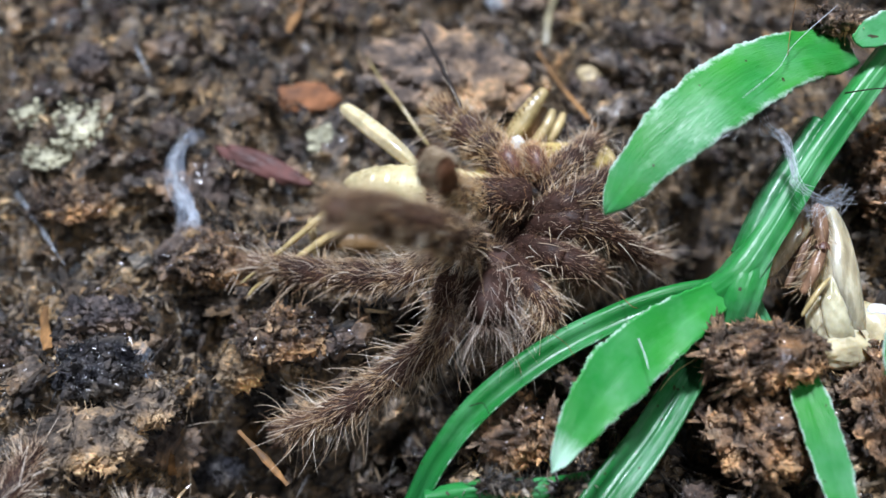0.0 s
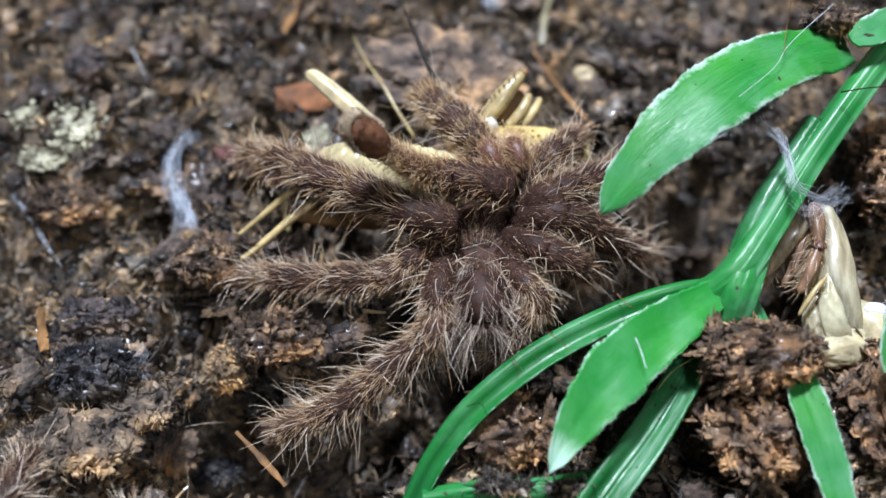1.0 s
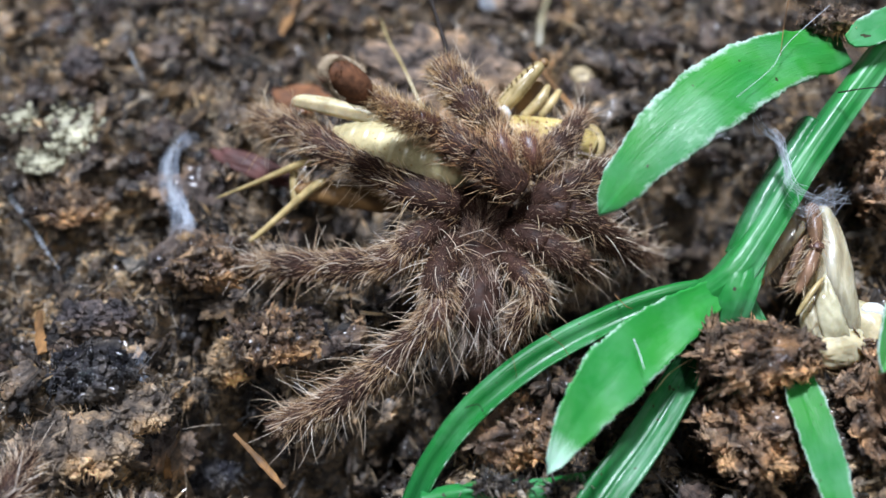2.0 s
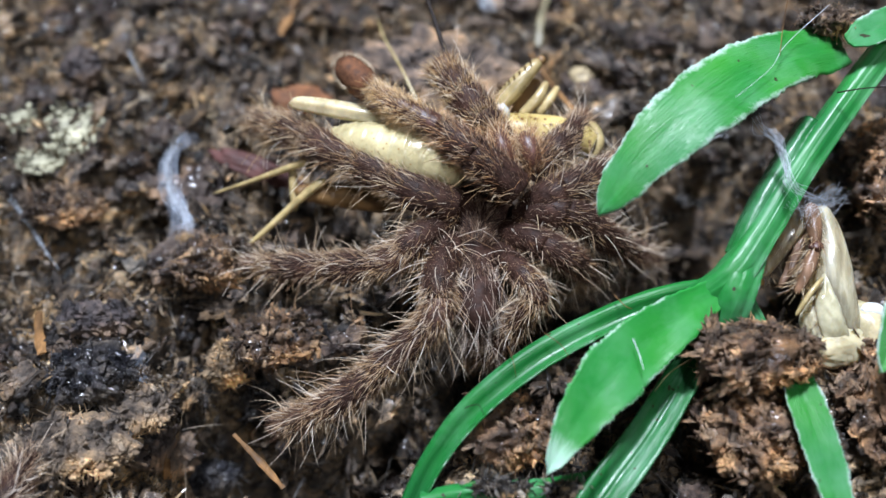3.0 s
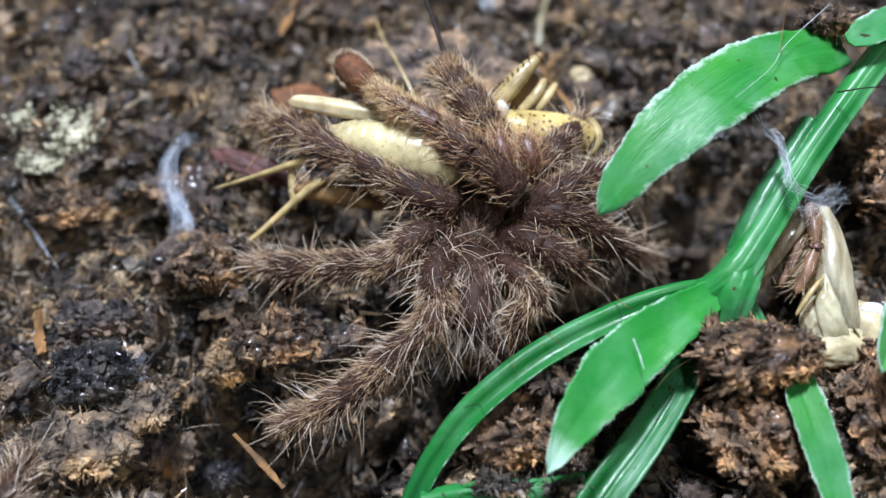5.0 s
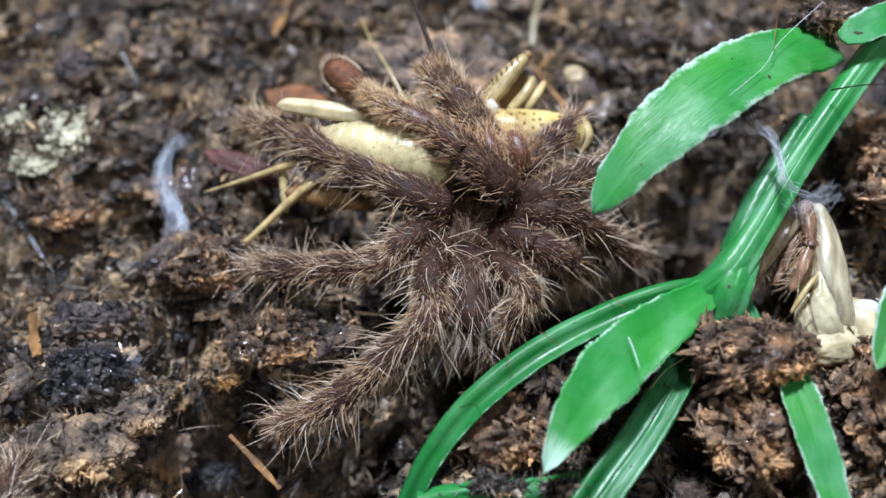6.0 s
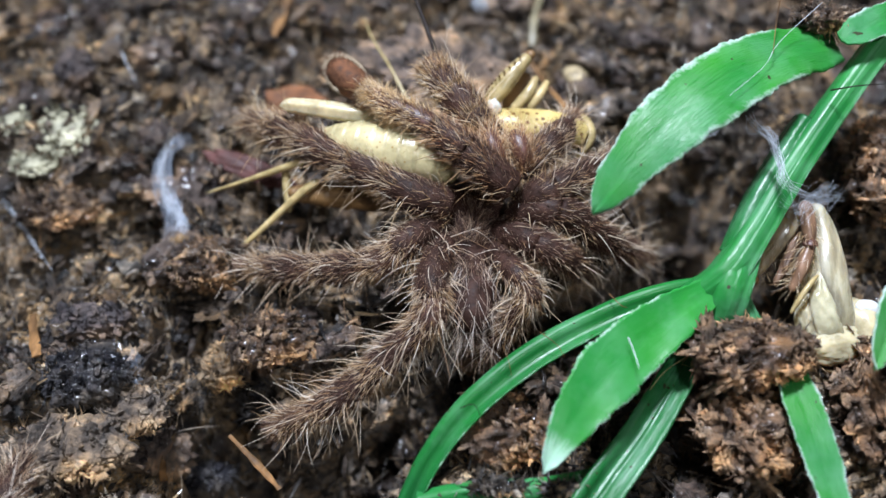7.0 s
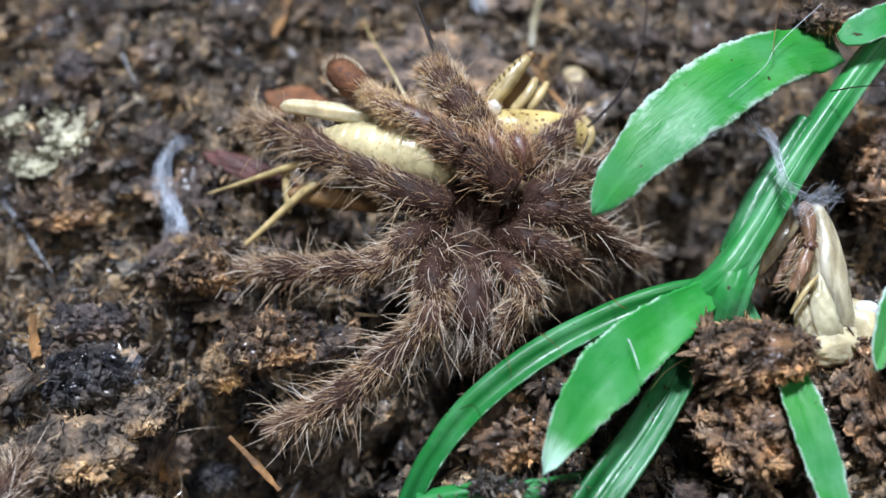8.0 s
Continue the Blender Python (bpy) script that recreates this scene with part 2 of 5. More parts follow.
PULP = plain("wet_white_pulp", (0.78, 0.76, 0.70), 0.8, 1.05, 0.9, 0.35, 0.03, sss=0.5)
BLACK = plain("black_horn", (0.016, 0.011, 0.009), 0.7, 1.3, 2.0, 0.6, 0.02, spec=0.2)
SILK = plain("white_spider_silk", (0.58, 0.62, 0.68), 0.75, 1.15, 1.5, 0.6, 0.03)
TWIG = plain("tan_wood_splinter", (0.165, 0.084, 0.031), 0.3, 1.6, 1.3, 0.65, 0.25, (1, 0.35, 1), spec=0.25)
REDBARK = plain("red_brown_bark_chip", (0.22, 0.095, 0.045), 0.45, 1.45, 0.9, 0.75, 0.2, spec=0.2)
DARKRED = plain("dark_maroon_bark_chip", (0.085, 0.035, 0.030), 0.6, 1.4, 0.8, 0.65, 0.15, spec=0.3)
WET = plain("wet_black_grain", (0.045, 0.040, 0.035), 0.7, 1.3, 2.0, 0.14, 0.01, spec=1.0)
SILKFILM = plain("thin_silk_film", (0.55, 0.62, 0.74), 0.7, 1.2, 1.2, 0.5, 0.03)
_nt = SILKFILM.node_tree
_nt.links.new(ramp(_nt, noise_tex(_nt, 0.8, 5, 0.7, (1.6, 0.5, 1)), [(0.38, (0.0, 0.0, 0.0)), (0.72, (0.20, 0.20, 0.20))]), _nt.nodes["Principled BSDF"].inputs["Alpha"])
OLIVE = plain("olive_twig_bark", (0.16, 0.135, 0.075), 0.6, 1.3, 0.6, 0.6, 0.1)
LICHEN = plain("pale_mineral_crust", (0.50, 0.475, 0.33), 0.45, 1.2, 1.1, 0.7, 0.2)
STONE = plain("pale_tan_grit", (0.48, 0.38, 0.22), 0.7, 1.2, 0.8, 0.5, 0.10)

# ---- geometry helpers ----
ORIGIN = {}


def thing(name, origin, label, category, group="", kind=""):
    ob = new(name)
    ob.location = Vector(origin) * MM
    ORIGIN[ob.name] = Vector(origin)
    return tagged(ob, label, category, group, kind)


def part(name, geo, material, parent=None, label="", origin=None, uv=None, smooth=True):
    """One mesh object, from verts in world millimetres and faces, with its origin at a given place."""
    verts, faces = np.asarray(geo[0], dtype=float), geo[1]
    base = ORIGIN[parent.name] if parent else Vector((0, 0, 0))
    at = Vector(origin) if origin is not None else (base if parent else Vector(verts.mean(axis=0)))
    me = bpy.data.meshes.new(name)
    me.from_pydata(((verts - np.array(at)) * MM).tolist(), [], faces if isinstance(faces, list) else faces.tolist())
    if uv is not None:
        layer = me.uv_layers.new(name="UVMap")
        loops = np.empty(len(me.loops), dtype=np.int32)
        me.loops.foreach_get("vertex_index", loops)
        layer.data.foreach_set("uv", np.asarray(uv, dtype=np.float32)[loops].ravel())
    me.materials.append(material)
    if smooth:
        me.shade_smooth()
    ob = new(name, me)
    ob.location = (at - base) * MM
    ORIGIN[ob.name] = at
    if parent:
        ob.parent = parent
    return tagged(ob, label)


def merged(*geos):
    verts, faces, k = [], [], 0
    for v, f in geos:
        v = np.asarray(v, dtype=float)
        verts.append(v)
        faces += [[i + k for i in face] for face in (f if isinstance(f, list) else f.tolist())]
        k += len(v)
    return np.concatenate(verts), faces


def curve(points, n):
    """A smooth line of n points through the given ones, with any number of columns."""
    p = np.asarray(points, dtype=float)
    q = np.vstack([2 * p[0] - p[1], p, 2 * p[-1] - p[-2]])
    s = np.linspace(0, len(p) - 1.0001, n)
    i = s.astype(int)
    t = (s - i)[:, None]
    a, b, c, d = q[i], q[i + 1], q[i + 2], q[i + 3]
    return 0.5 * (2 * b + (c - a) * t + (2 * a - 5 * b + 4 * c - d) * t ** 2 + (3 * b - a - 3 * c + d) * t ** 3)


def frames_along(line, up=(0, 0, 1)):
    tan = np.gradient(line, axis=0)
    tan /= np.linalg.norm(tan, axis=1, keepdims=True) + 1e-9
    side = np.cross(tan, np.asarray(up, dtype=float))
    side /= np.linalg.norm(side, axis=1, keepdims=True) + 1e-9
    return tan, side, np.cross(side, tan)


def tube(line, radii, sides=12, up=(0, 0, 1), flat=1.0, ridges=0, depth=0.0):
    """A closed tube along a line: flat squeezes it along up, ridges run along it."""
    line, radii = np.asarray(line, dtype=float), np.asarray(radii, dtype=float)
    _, side, top = frames_along(line, up)
    a = np.linspace(0, 2 * math.pi, sides, endpoint=False)
    r = 1 + depth * np.cos(ridges * a)
    ring = side[:, None] * (np.cos(a) * r)[None, :, None] + top[:, None] * (np.sin(a) * r * flat)[None, :, None]
    v = line[:, None] + ring * radii[:, None, None]
    n = len(line)
    verts = np.vstack([v.reshape(-1, 3), line[:1], line[-1:]])
    faces = [[i * sides + j, i * sides + (j + 1) % sides, (i + 1) * sides + (j + 1) % sides, (i + 1) * sides + j] for i in range(n - 1) for j in range(sides)]
    faces += [[(j + 1) % sides, j, n * sides] for j in range(sides)] + [[(n - 1) * sides + j, (n - 1) * sides + (j + 1) % sides, n * sides + 1] for j in range(sides)]
    return verts, faces


def rounded(n, swell=0.0, blunt=0.12):
    """Radius factors of a limb piece with rounded ends."""
    s = np.linspace(0, 1, n)
    return np.sqrt(np.clip(1 - np.clip(1 - np.minimum(s, 1 - s) / blunt, 0, 1) ** 2, 0.02, 1)) * (1 + swell * np.sin(math.pi * s))


_ICO = {}


def ico(level):
    if level not in _ICO:
        b = bmesh.new()
        bmesh.ops.create_icosphere(b, subdivisions=level, radius=1.0)
        _ICO[level] = (np.array([v.co[:] for v in b.verts]), np.array([[v.index for v in f.verts] for f in b.faces]))
        b.free()
    return _ICO[level]


def lumpy(v, seed, scale, amount, octaves=3):
    """Pushes verts of a unit shape in and out by noise."""
    rng = np.random.default_rng(seed)
    off = Vector(rng.uniform(-50, 50, 3))
    k = np.array([noise.fractal(Vector(c) * scale + off, 0.9, 2.1, octaves) for c in v])
    return v * (1 + amount * k)[:, None]


def turn(rx, ry, rz):
    return np.array(Euler([radians(a) for a in (rx, ry, rz)]).to_matrix())


def blob(center, radii, seed, level=3, scale=1.4, amount=0.35, rot=(0, 0, 0)):
    v, f = ico(level)
    return (lumpy(v, seed, scale, amount) * np.asarray(radii)) @ turn(*rot).T + np.asarray(center), f


# ---- ground ----
HILLS = [  # x, y, radius, height
    (*(-5.45, 7.23), 11, 1.0), (*(2.69, 18.07), 8, 1.2), (*(-25.75, 10.67), 8, 1.6), (*(-22.29, -10.78), 7, 2.2), (*(-18.99, -6.23), 5, 1.2),
    (*(-9.05, -6.23), 5, 0.8), (*(-15.59, -0.05), 3.2, 1.8), (*(3.81, -11.51), 5.5, 2.0), (*(17.83, -10.04), 7, 3.2), (*(25.0, -10.78), 6, 3.2),
    (*(28.63, 7.23), 6, 4.5), (*(-20.16, 21.48), 12, 2.0), (*(19.41, 21.48), 10, 1.6),
    (*(14.55, 3.04), 3.4, -9.0), (*(17.86, 3.04), 3.4, -11.0), (*(17.27, 7.23), 3.2, -8.0), (*(19.91, -0.48), 3.0, -8.0), (*(9.82, -1.33), 3.6, -7.0), (*(12.15, 0.82), 3.0, -5.0), (*(-13.25, -10.23), 3.0, -10.0), (*(-11.9, -12.22), 2.2, -6.0), (*(-6.91, -13.64), 2.8, -8.0), (*(-9.84, -13.46), 2.8, -6.0), (*(-15.47, -12.4), 2.2, -4.0), (*(-3.13, -10.04), 2.6, -7.0),
    (*(-16.31, -3.0), 2.6, -2.6), (*(-5.34, 4.41), 3.2, -2.0), (*(-9.23, 19.76), 2.6, -2.4), (*(-23.44, 13.23), 2.6, -2.0), (*(-27.53, 2.15), 3.0, -1.4), (*(-8.29, 3.95), 3.0, -3.0),
    (*(14.45, -13.29), 3.0, -3.0), (*(-4.51, -8.54), 3.4, -1.5), (*(5.01, -6.23), 4.0, -2.0)]


def macro(x, y):
    z = 0.0
    for hx, hy, r, h in HILLS:
        z = z + h * np.exp(-((x - hx) ** 2 + (y - hy) ** 2) / (r * r))
    return z


def value_noise(x, y, seed):
    """Smooth random field over the plane, about -1 to 1, one cell a unit."""
    table = np.random.default_rng(seed).uniform(-1, 1, (256, 256))
    xi, yi = np.floor(x).astype(int), np.floor(y).astype(int)
    fx, fy = x - xi, y - yi
    fx, fy = fx * fx * (3 - 2 * fx), fy * fy * (3 - 2 * fy)
    a, b = table[xi % 256, yi % 256], table[(xi + 1) % 256, yi % 256]
    c, d = table[xi % 256, (yi + 1) % 256], table[(xi + 1) % 256, (yi + 1) % 256]
    return (a * (1 - fx) + b * fx) * (1 - fy) + (c * (1 - fx) + d * fx) * fy


def height(x, y):
    """The soil's surface, in millimetres."""
    x, y = np.asarray(x, dtype=float), np.asarray(y, dtype=float)
    z = macro(x, y)
    z = z + 1.5 * value_noise(x / 5.2, y / 5.2, 1) + 0.8 * value_noise(x / 2.6 + 9, y / 2.6, 2) + 0.42 * value_noise(x / 1.2, y / 1.2 + 5, 3)
    z = z - 0.55 * np.abs(value_noise(x / 1.9 + 3, y / 1.9 + 8, 5))
    return z + 0.22 * value_noise(x / 0.6, y / 0.6, 4)


def cracked(x, y):
    """The soil's surface with the crevices between its clumps."""
    x, y = np.asarray(x, dtype=float), np.asarray(y, dtype=float)
    u = x + 1.2 * value_noise(x / 2.3, y / 2.3 + 31, 14)
    v = y + 1.2 * value_noise(x / 2.3 + 17, y / 2.3, 15)
    gap = np.exp(-(value_noise(u / 4.3 + 5, v / 4.3, 11) / 0.13) ** 2) + 0.7 * np.exp(-(value_noise(u / 2.1, v / 2.1 + 3, 12) / 0.09) ** 2)
    return height(x, y) - 2.1 * gap


def on_soil(xy, lift=0.0):
    return (xy[0], xy[1], float(height(xy[0], xy[1])) + lift)


def ground_sheet():
    near = np.linspace(-42, 42, 361)
    far = np.array([46, 55, 75, 110, 180, 320, 600])
    xs = np.concatenate([-far[::-1], near, far])
    ys = xs + 2
    gx, gy = np.meshgrid(xs, ys, indexing="ij")
    z = cracked(gx, gy) - 0.45
    n = len(xs)
    i, j = np.meshgrid(np.arange(n - 1), np.arange(n - 1), indexing="ij")
    a = (i * n + j).ravel()
    part("ground", (np.stack([gx.ravel(), gy.ravel(), z.ravel()], 1), np.stack([a, a + n, a + n + 1, a + 1], 1)), EARTH, origin=(0, 0, 0))
    tagged(bpy.data.objects["ground"], "damp dark brown peat floor of a terrarium", "soil", kind="structure")


def crumbs(rng, centers, sizes, level, flat=(0.35, 1.0), lift=0.25, kinds=14, rugged=False, long=1.0):
    """Loose angular crumbs of bark and peat, one island each."""
    v, f = ico(level)
    shapes = []
    for k in range(kinds):
        w = lumpy(v, 100 + k + 50 * level, 2.9 if rugged else 1.7, 0.85 if rugged else 0.6, 6 if rugged else 3)
        cut = np.random.default_rng(900 + k)
        for _ in range(2 if rugged else 5):  # broken faces
            d = cut.normal(size=3)
            d /= np.linalg.norm(d)
            w = w - np.clip(w @ d - cut.uniform(0.25, 0.6), 0, None)[:, None] * d
        shapes.append(w)
    n = len(centers)
    pick = rng.integers(0, kinds, n)
    q = rng.normal(size=(n, 4))
    q[:, 1:3] *= 0.6
    q /= np.linalg.norm(q, axis=1, keepdims=True)
    w, x, y, z = q.T
    rot = np.stack([1 - 2 * (y * y + z * z), 2 * (x * y - z * w), 2 * (x * z + y * w), 2 * (x * y + z * w), 1 - 2 * (x * x + z * z), 2 * (y * z - x * w),
                    2 * (x * z - y * w), 2 * (y * z + x * w), 1 - 2 * (x * x + y * y)], 1).reshape(n, 3, 3)
    dims = np.stack([long * rng.uniform(0.55, 1.5, n), rng.uniform(0.5, 1.0, n) / long, rng.uniform(*flat, n)], 1) * sizes[:, None]
    local = np.stack(shapes)[pick] * dims[:, None, :]
    verts = np.einsum("nij,nkj->nki", rot, local) + centers[:, None, :]
    verts[:, :, 2] += (sizes * lift)[:, None]
    faces = f[None] + (np.arange(n) * len(v))[:, None, None]
    return verts.reshape(-1, 3), faces.reshape(-1, 3)


def strands(roots, ways, lengths, thick, bend, rng, steps=3):
    """Thin tapering three-sided hairs, one island each; bend is added to the way towards the tip."""
    n = len(roots)
    ways = ways / (np.linalg.norm(ways, axis=1, keepdims=True) + 1e-9)
    pts, p, d = [roots], roots, ways
    for k in range(steps):
        d = d + bend / steps
        d = d / (np.linalg.norm(d, axis=1, keepdims=True) + 1e-9)
        p = p + d * (lengths / steps)[:, None]
        pts.append(p)
    side = np.cross(ways, rng.normal(size=(n, 3)))
    side /= np.linalg.norm(side, axis=1, keepdims=True) + 1e-9
    other = np.cross(ways, side)
    rings = []
    for k in range(steps):
        r = (thick * (1 - 0.55 * k / steps))[:, None]
        rings += [pts[k] + r * (side * math.cos(a) + other * math.sin(a)) for a in (0.0, 2.094, 4.189)]
    verts = np.stack(rings + [pts[-1]], 1)
    m = 3 * steps + 1
    face = []
    for k in range(steps - 1):
        for j in range(3):
            a, b = 3 * k + j, 3 * k + (j + 1) % 3
            face += [[a, b, b + 3], [a, b + 3, a + 3]]
    face += [[3 * (steps - 1) + j, 3 * (steps - 1) + (j + 1) % 3, m - 1] for j in range(3)]
    faces = np.array(face)[None] + (np.arange(n) * m)[:, None, None]
    return verts.reshape(-1, 3), faces.reshape(-1, 3)


def loose_soil():
    rng = np.random.default_rng(7)

    def scattered(n):
        x, y = rng.uniform(-34, 34, 3 * n), rng.uniform(-25, 33, 3 * n)
        thick = value_noise(x / 3.1 + 40, y / 3.1, 21) + 0.6 * value_noise(x / 1.3, y / 1.3 + 70, 22)
        keep = np.argsort(-(thick + rng.uniform(-2.6, 2.6, 3 * n)))[:n]  # crumbs gather in drifts
        return x[keep], y[keep], np.clip(thick[keep], 0, 2)

    for name, n, low, high, level in (("fine_soil_crumbs", 24000, 0.08, 0.26, 1), ("soil_crumbs", 8000, 0.20, 0.60, 2), ("coarse_soil_crumbs", 520, 0.5, 1.3, 3)):
        x, y, drift = scattered(n)
        c = np.stack([x, y, cracked(x, y) + (drift * rng.uniform(0, 1.1, n) - 0.25) * (1.0 if level < 3 else 0.4)], 1)
        s = low + (high - low) * rng.random(n) ** 2
        ob = part(name, crumbs(rng, c, s, level, (0.12, 0.65)), SOIL, origin=(0, 0, 0), smooth=level > 1)
        tagged(ob, "loose damp brown crumbs of peat and bark", "soil", kind="stuff")
    n = 2000
    x, y, drift = scattered(n)
    c = np.stack([x, y, height(x, y) + 0.15 + drift * rng.uniform(0, 0.5, n)], 1)
    ob = part("bark_flakes", crumbs(rng, c, 0.22 + 0.72 * rng.random(n) ** 2.4, 3, (0.2, 0.6), 0.1, rugged=True, long=1.2), FLAKE, origin=(0, 0, 0))
    tagged(ob, "warm brown flakes of bark lying on damp peat", "bark", kind="stuff")
    n = 6500
    x, y, drift = scattered(n)
    c = np.stack([x, y, cracked(x, y) + 0.15 + drift * rng.uniform(0.1, 0.8, n)], 1)
    ob = part("wet_grains", crumbs(rng, c, rng.uniform(0.035, 0.095, n), 1, (0.7, 1.1), 0.3), WET, origin=(0, 0, 0))
    tagged(ob, "tiny wet glistening dark grains of soil", "soil", kind="stuff")
    for name, n, long, thick, mat in (("bark_shreds", 5200, (0.5, 2.0), (0.05, 0.17), SOIL), ("plant_fibres", 4600, (0.8, 3.6), (0.02, 0.05), SOIL)):
        x, y, drift = scattered(n)
        roots = np.stack([x, y, cracked(x, y) + 0.1 + drift * rng.uniform(0.1, 0.7, n)], 1)
        ways = rng.normal(size=(n, 3)) * (1, 1, 0.35)
        geo = strands(roots, ways, rng.uniform(*long, n), rng.uniform(*thick, n), rng.normal(size=(n, 3)) * (0.8, 0.8, 0.4), rng, 4)
        tagged(part(name, geo, mat, origin=(0, 0, 0), smooth=thick[1] < 0.1), "fine brown plant fibres lying in the soil", "fibre", kind="stuff")


def soil_lumps():
    """Crumbly lumps half sunk in the floor; each is a piece of the ground."""
    rng = np.random.default_rng(17)
    v, f = ico(4)
    shapes = []
    for k in range(16):
        w = lumpy(v, 700 + k, 2.8, 0.6, 7)
        for _ in range(1):
            d = rng.normal(size=3)
            d /= np.linalg.norm(d)
            w = w - np.clip(w @ d - rng.uniform(0.3, 0.6), 0, None)[:, None] * d
        me = bpy.data.meshes.new("lump")
        me.from_pydata((w * MM).tolist(), [], f.tolist())
        me.materials.append(LUMP)
        me.shade_smooth()
        shapes.append(me)
    floor = bpy.data.objects["ground"]
    for k in range(150):
        x, y = rng.uniform(-32, 32), rng.uniform(-23, 31)
        size = 0.6 + 1.1 * rng.random() ** 1.5
        ob = new("lump", shapes[k % 16])
        ob.parent = floor
        ob.matrix_basis = pose(x * MM, y * MM, (float(height(x, y)) - 0.4) * MM, rng.uniform(-25, 25), rng.uniform(-25, 25), rng.uniform(0, 360)) @ Matrix.Diagonal((size * rng.uniform(0.8, 1.4), size, size * rng.uniform(0.45, 0.85), 1))


def bark_flakes():
    """The larger flakes of bark, each a piece of the ground."""
    rng = np.random.default_rng(23)
    v, f = ico(4)
    shapes = []
    for k in range(18):
        w = lumpy(v, 1300 + k, 2.9, 0.8, 6)
        for _ in range(2):
            d = rng.normal(size=3)
            d /= np.linalg.norm(d)
            w = w - np.clip(w @ d - rng.uniform(0.3, 0.6), 0, None)[:, None] * d
        me = bpy.data.meshes.new("flake")
        me.from_pydata((w * MM).tolist(), [], f.tolist())
        me.materials.append(FLAKEPIECE)
        me.shade_smooth()
        shapes.append(me)
    floor = bpy.data.objects["ground"]
    for k in range(290):
        x, y = rng.uniform(-29, 27), rng.uniform(-17, 26)
        size = 0.45 + 0.6 * rng.random() ** 2
        ob = new("flake", shapes[k % 18])
        ob.parent = floor
        ob.matrix_basis = pose(x * MM, y * MM, (float(height(x, y)) + 0.15) * MM, rng.uniform(-35, 35), rng.uniform(-35, 35), rng.uniform(0, 360)) @ Matrix.Diagonal((size * rng.uniform(1.0, 1.7), size * rng.uniform(0.6, 1.0), size * rng.uniform(0.25, 0.5), 1))


def clod(name, center, radii, seed, material, label, count=160, size=(0.2, 0.7), rot=(0, 0, 0), core=0.8, shredded=1.0, flat=(0.12, 0.65)):
    """A lump of soil that sticks together: a rough core crusted with crumbs and a few fibres."""
    rng = np.random.default_rng(seed)
    center = np.asarray(center, dtype=float)
    d = rng.normal(size=(count, 3))
    d /= np.linalg.norm(d, axis=1, keepdims=True)
    c = (d * np.asarray(radii) * rng.uniform(0.75, 1.02, (count, 1))) @ turn(*rot).T + center
    s = rng.uniform(0, 1, count) ** 2 * (size[1] - size[0]) + size[0]
    fib, half = max(4, int(count * 1.3 * shredded)), count // 2
    foot = center - np.array((0, 0, radii[2] * 0.5))
    ob = part(name, blob(center, np.asarray(radii) * core, seed, 5, 2.2, 0.5, rot), material, origin=foot)
    tagged(part("crust", merged(crumbs(rng, c[:half], s[:half], 2, flat, 0), crumbs(rng, c[half:], s[half:], 2, flat, 0)), material, ob), kind="stuff")
    pick = c[rng.integers(0, count, 2 * fib)]
    thick = np.concatenate([rng.uniform(0.03, 0.09, fib), rng.uniform(0.012, 0.03, fib)])
    shreds = strands(pick, rng.normal(size=(2 * fib, 3)), rng.uniform(0.3, 1.2, 2 * fib), thick, rng.normal(size=(2 * fib, 3)) * 1.2, rng, 4)
    tagged(part("shred_layer", shreds, material, ob), kind="stuff")
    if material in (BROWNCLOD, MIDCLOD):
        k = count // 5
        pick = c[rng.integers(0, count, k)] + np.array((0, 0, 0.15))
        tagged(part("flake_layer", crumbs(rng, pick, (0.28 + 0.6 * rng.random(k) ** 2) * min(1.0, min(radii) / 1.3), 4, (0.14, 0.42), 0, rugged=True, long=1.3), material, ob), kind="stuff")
    if material is ROCK:
        grains = c[rng.integers(0, count, 60)] + rng.normal(size=(60, 3)) * 0.1 + np.array((0, 0, 0.25))
        tagged(part("glitter", crumbs(rng, grains, rng.uniform(0.05, 0.11, 60), 2, (0.7, 1.1), 0), WET, ob, "wet glittering grains"), kind="stuff")
    return tagged(ob, label, "soil clod")


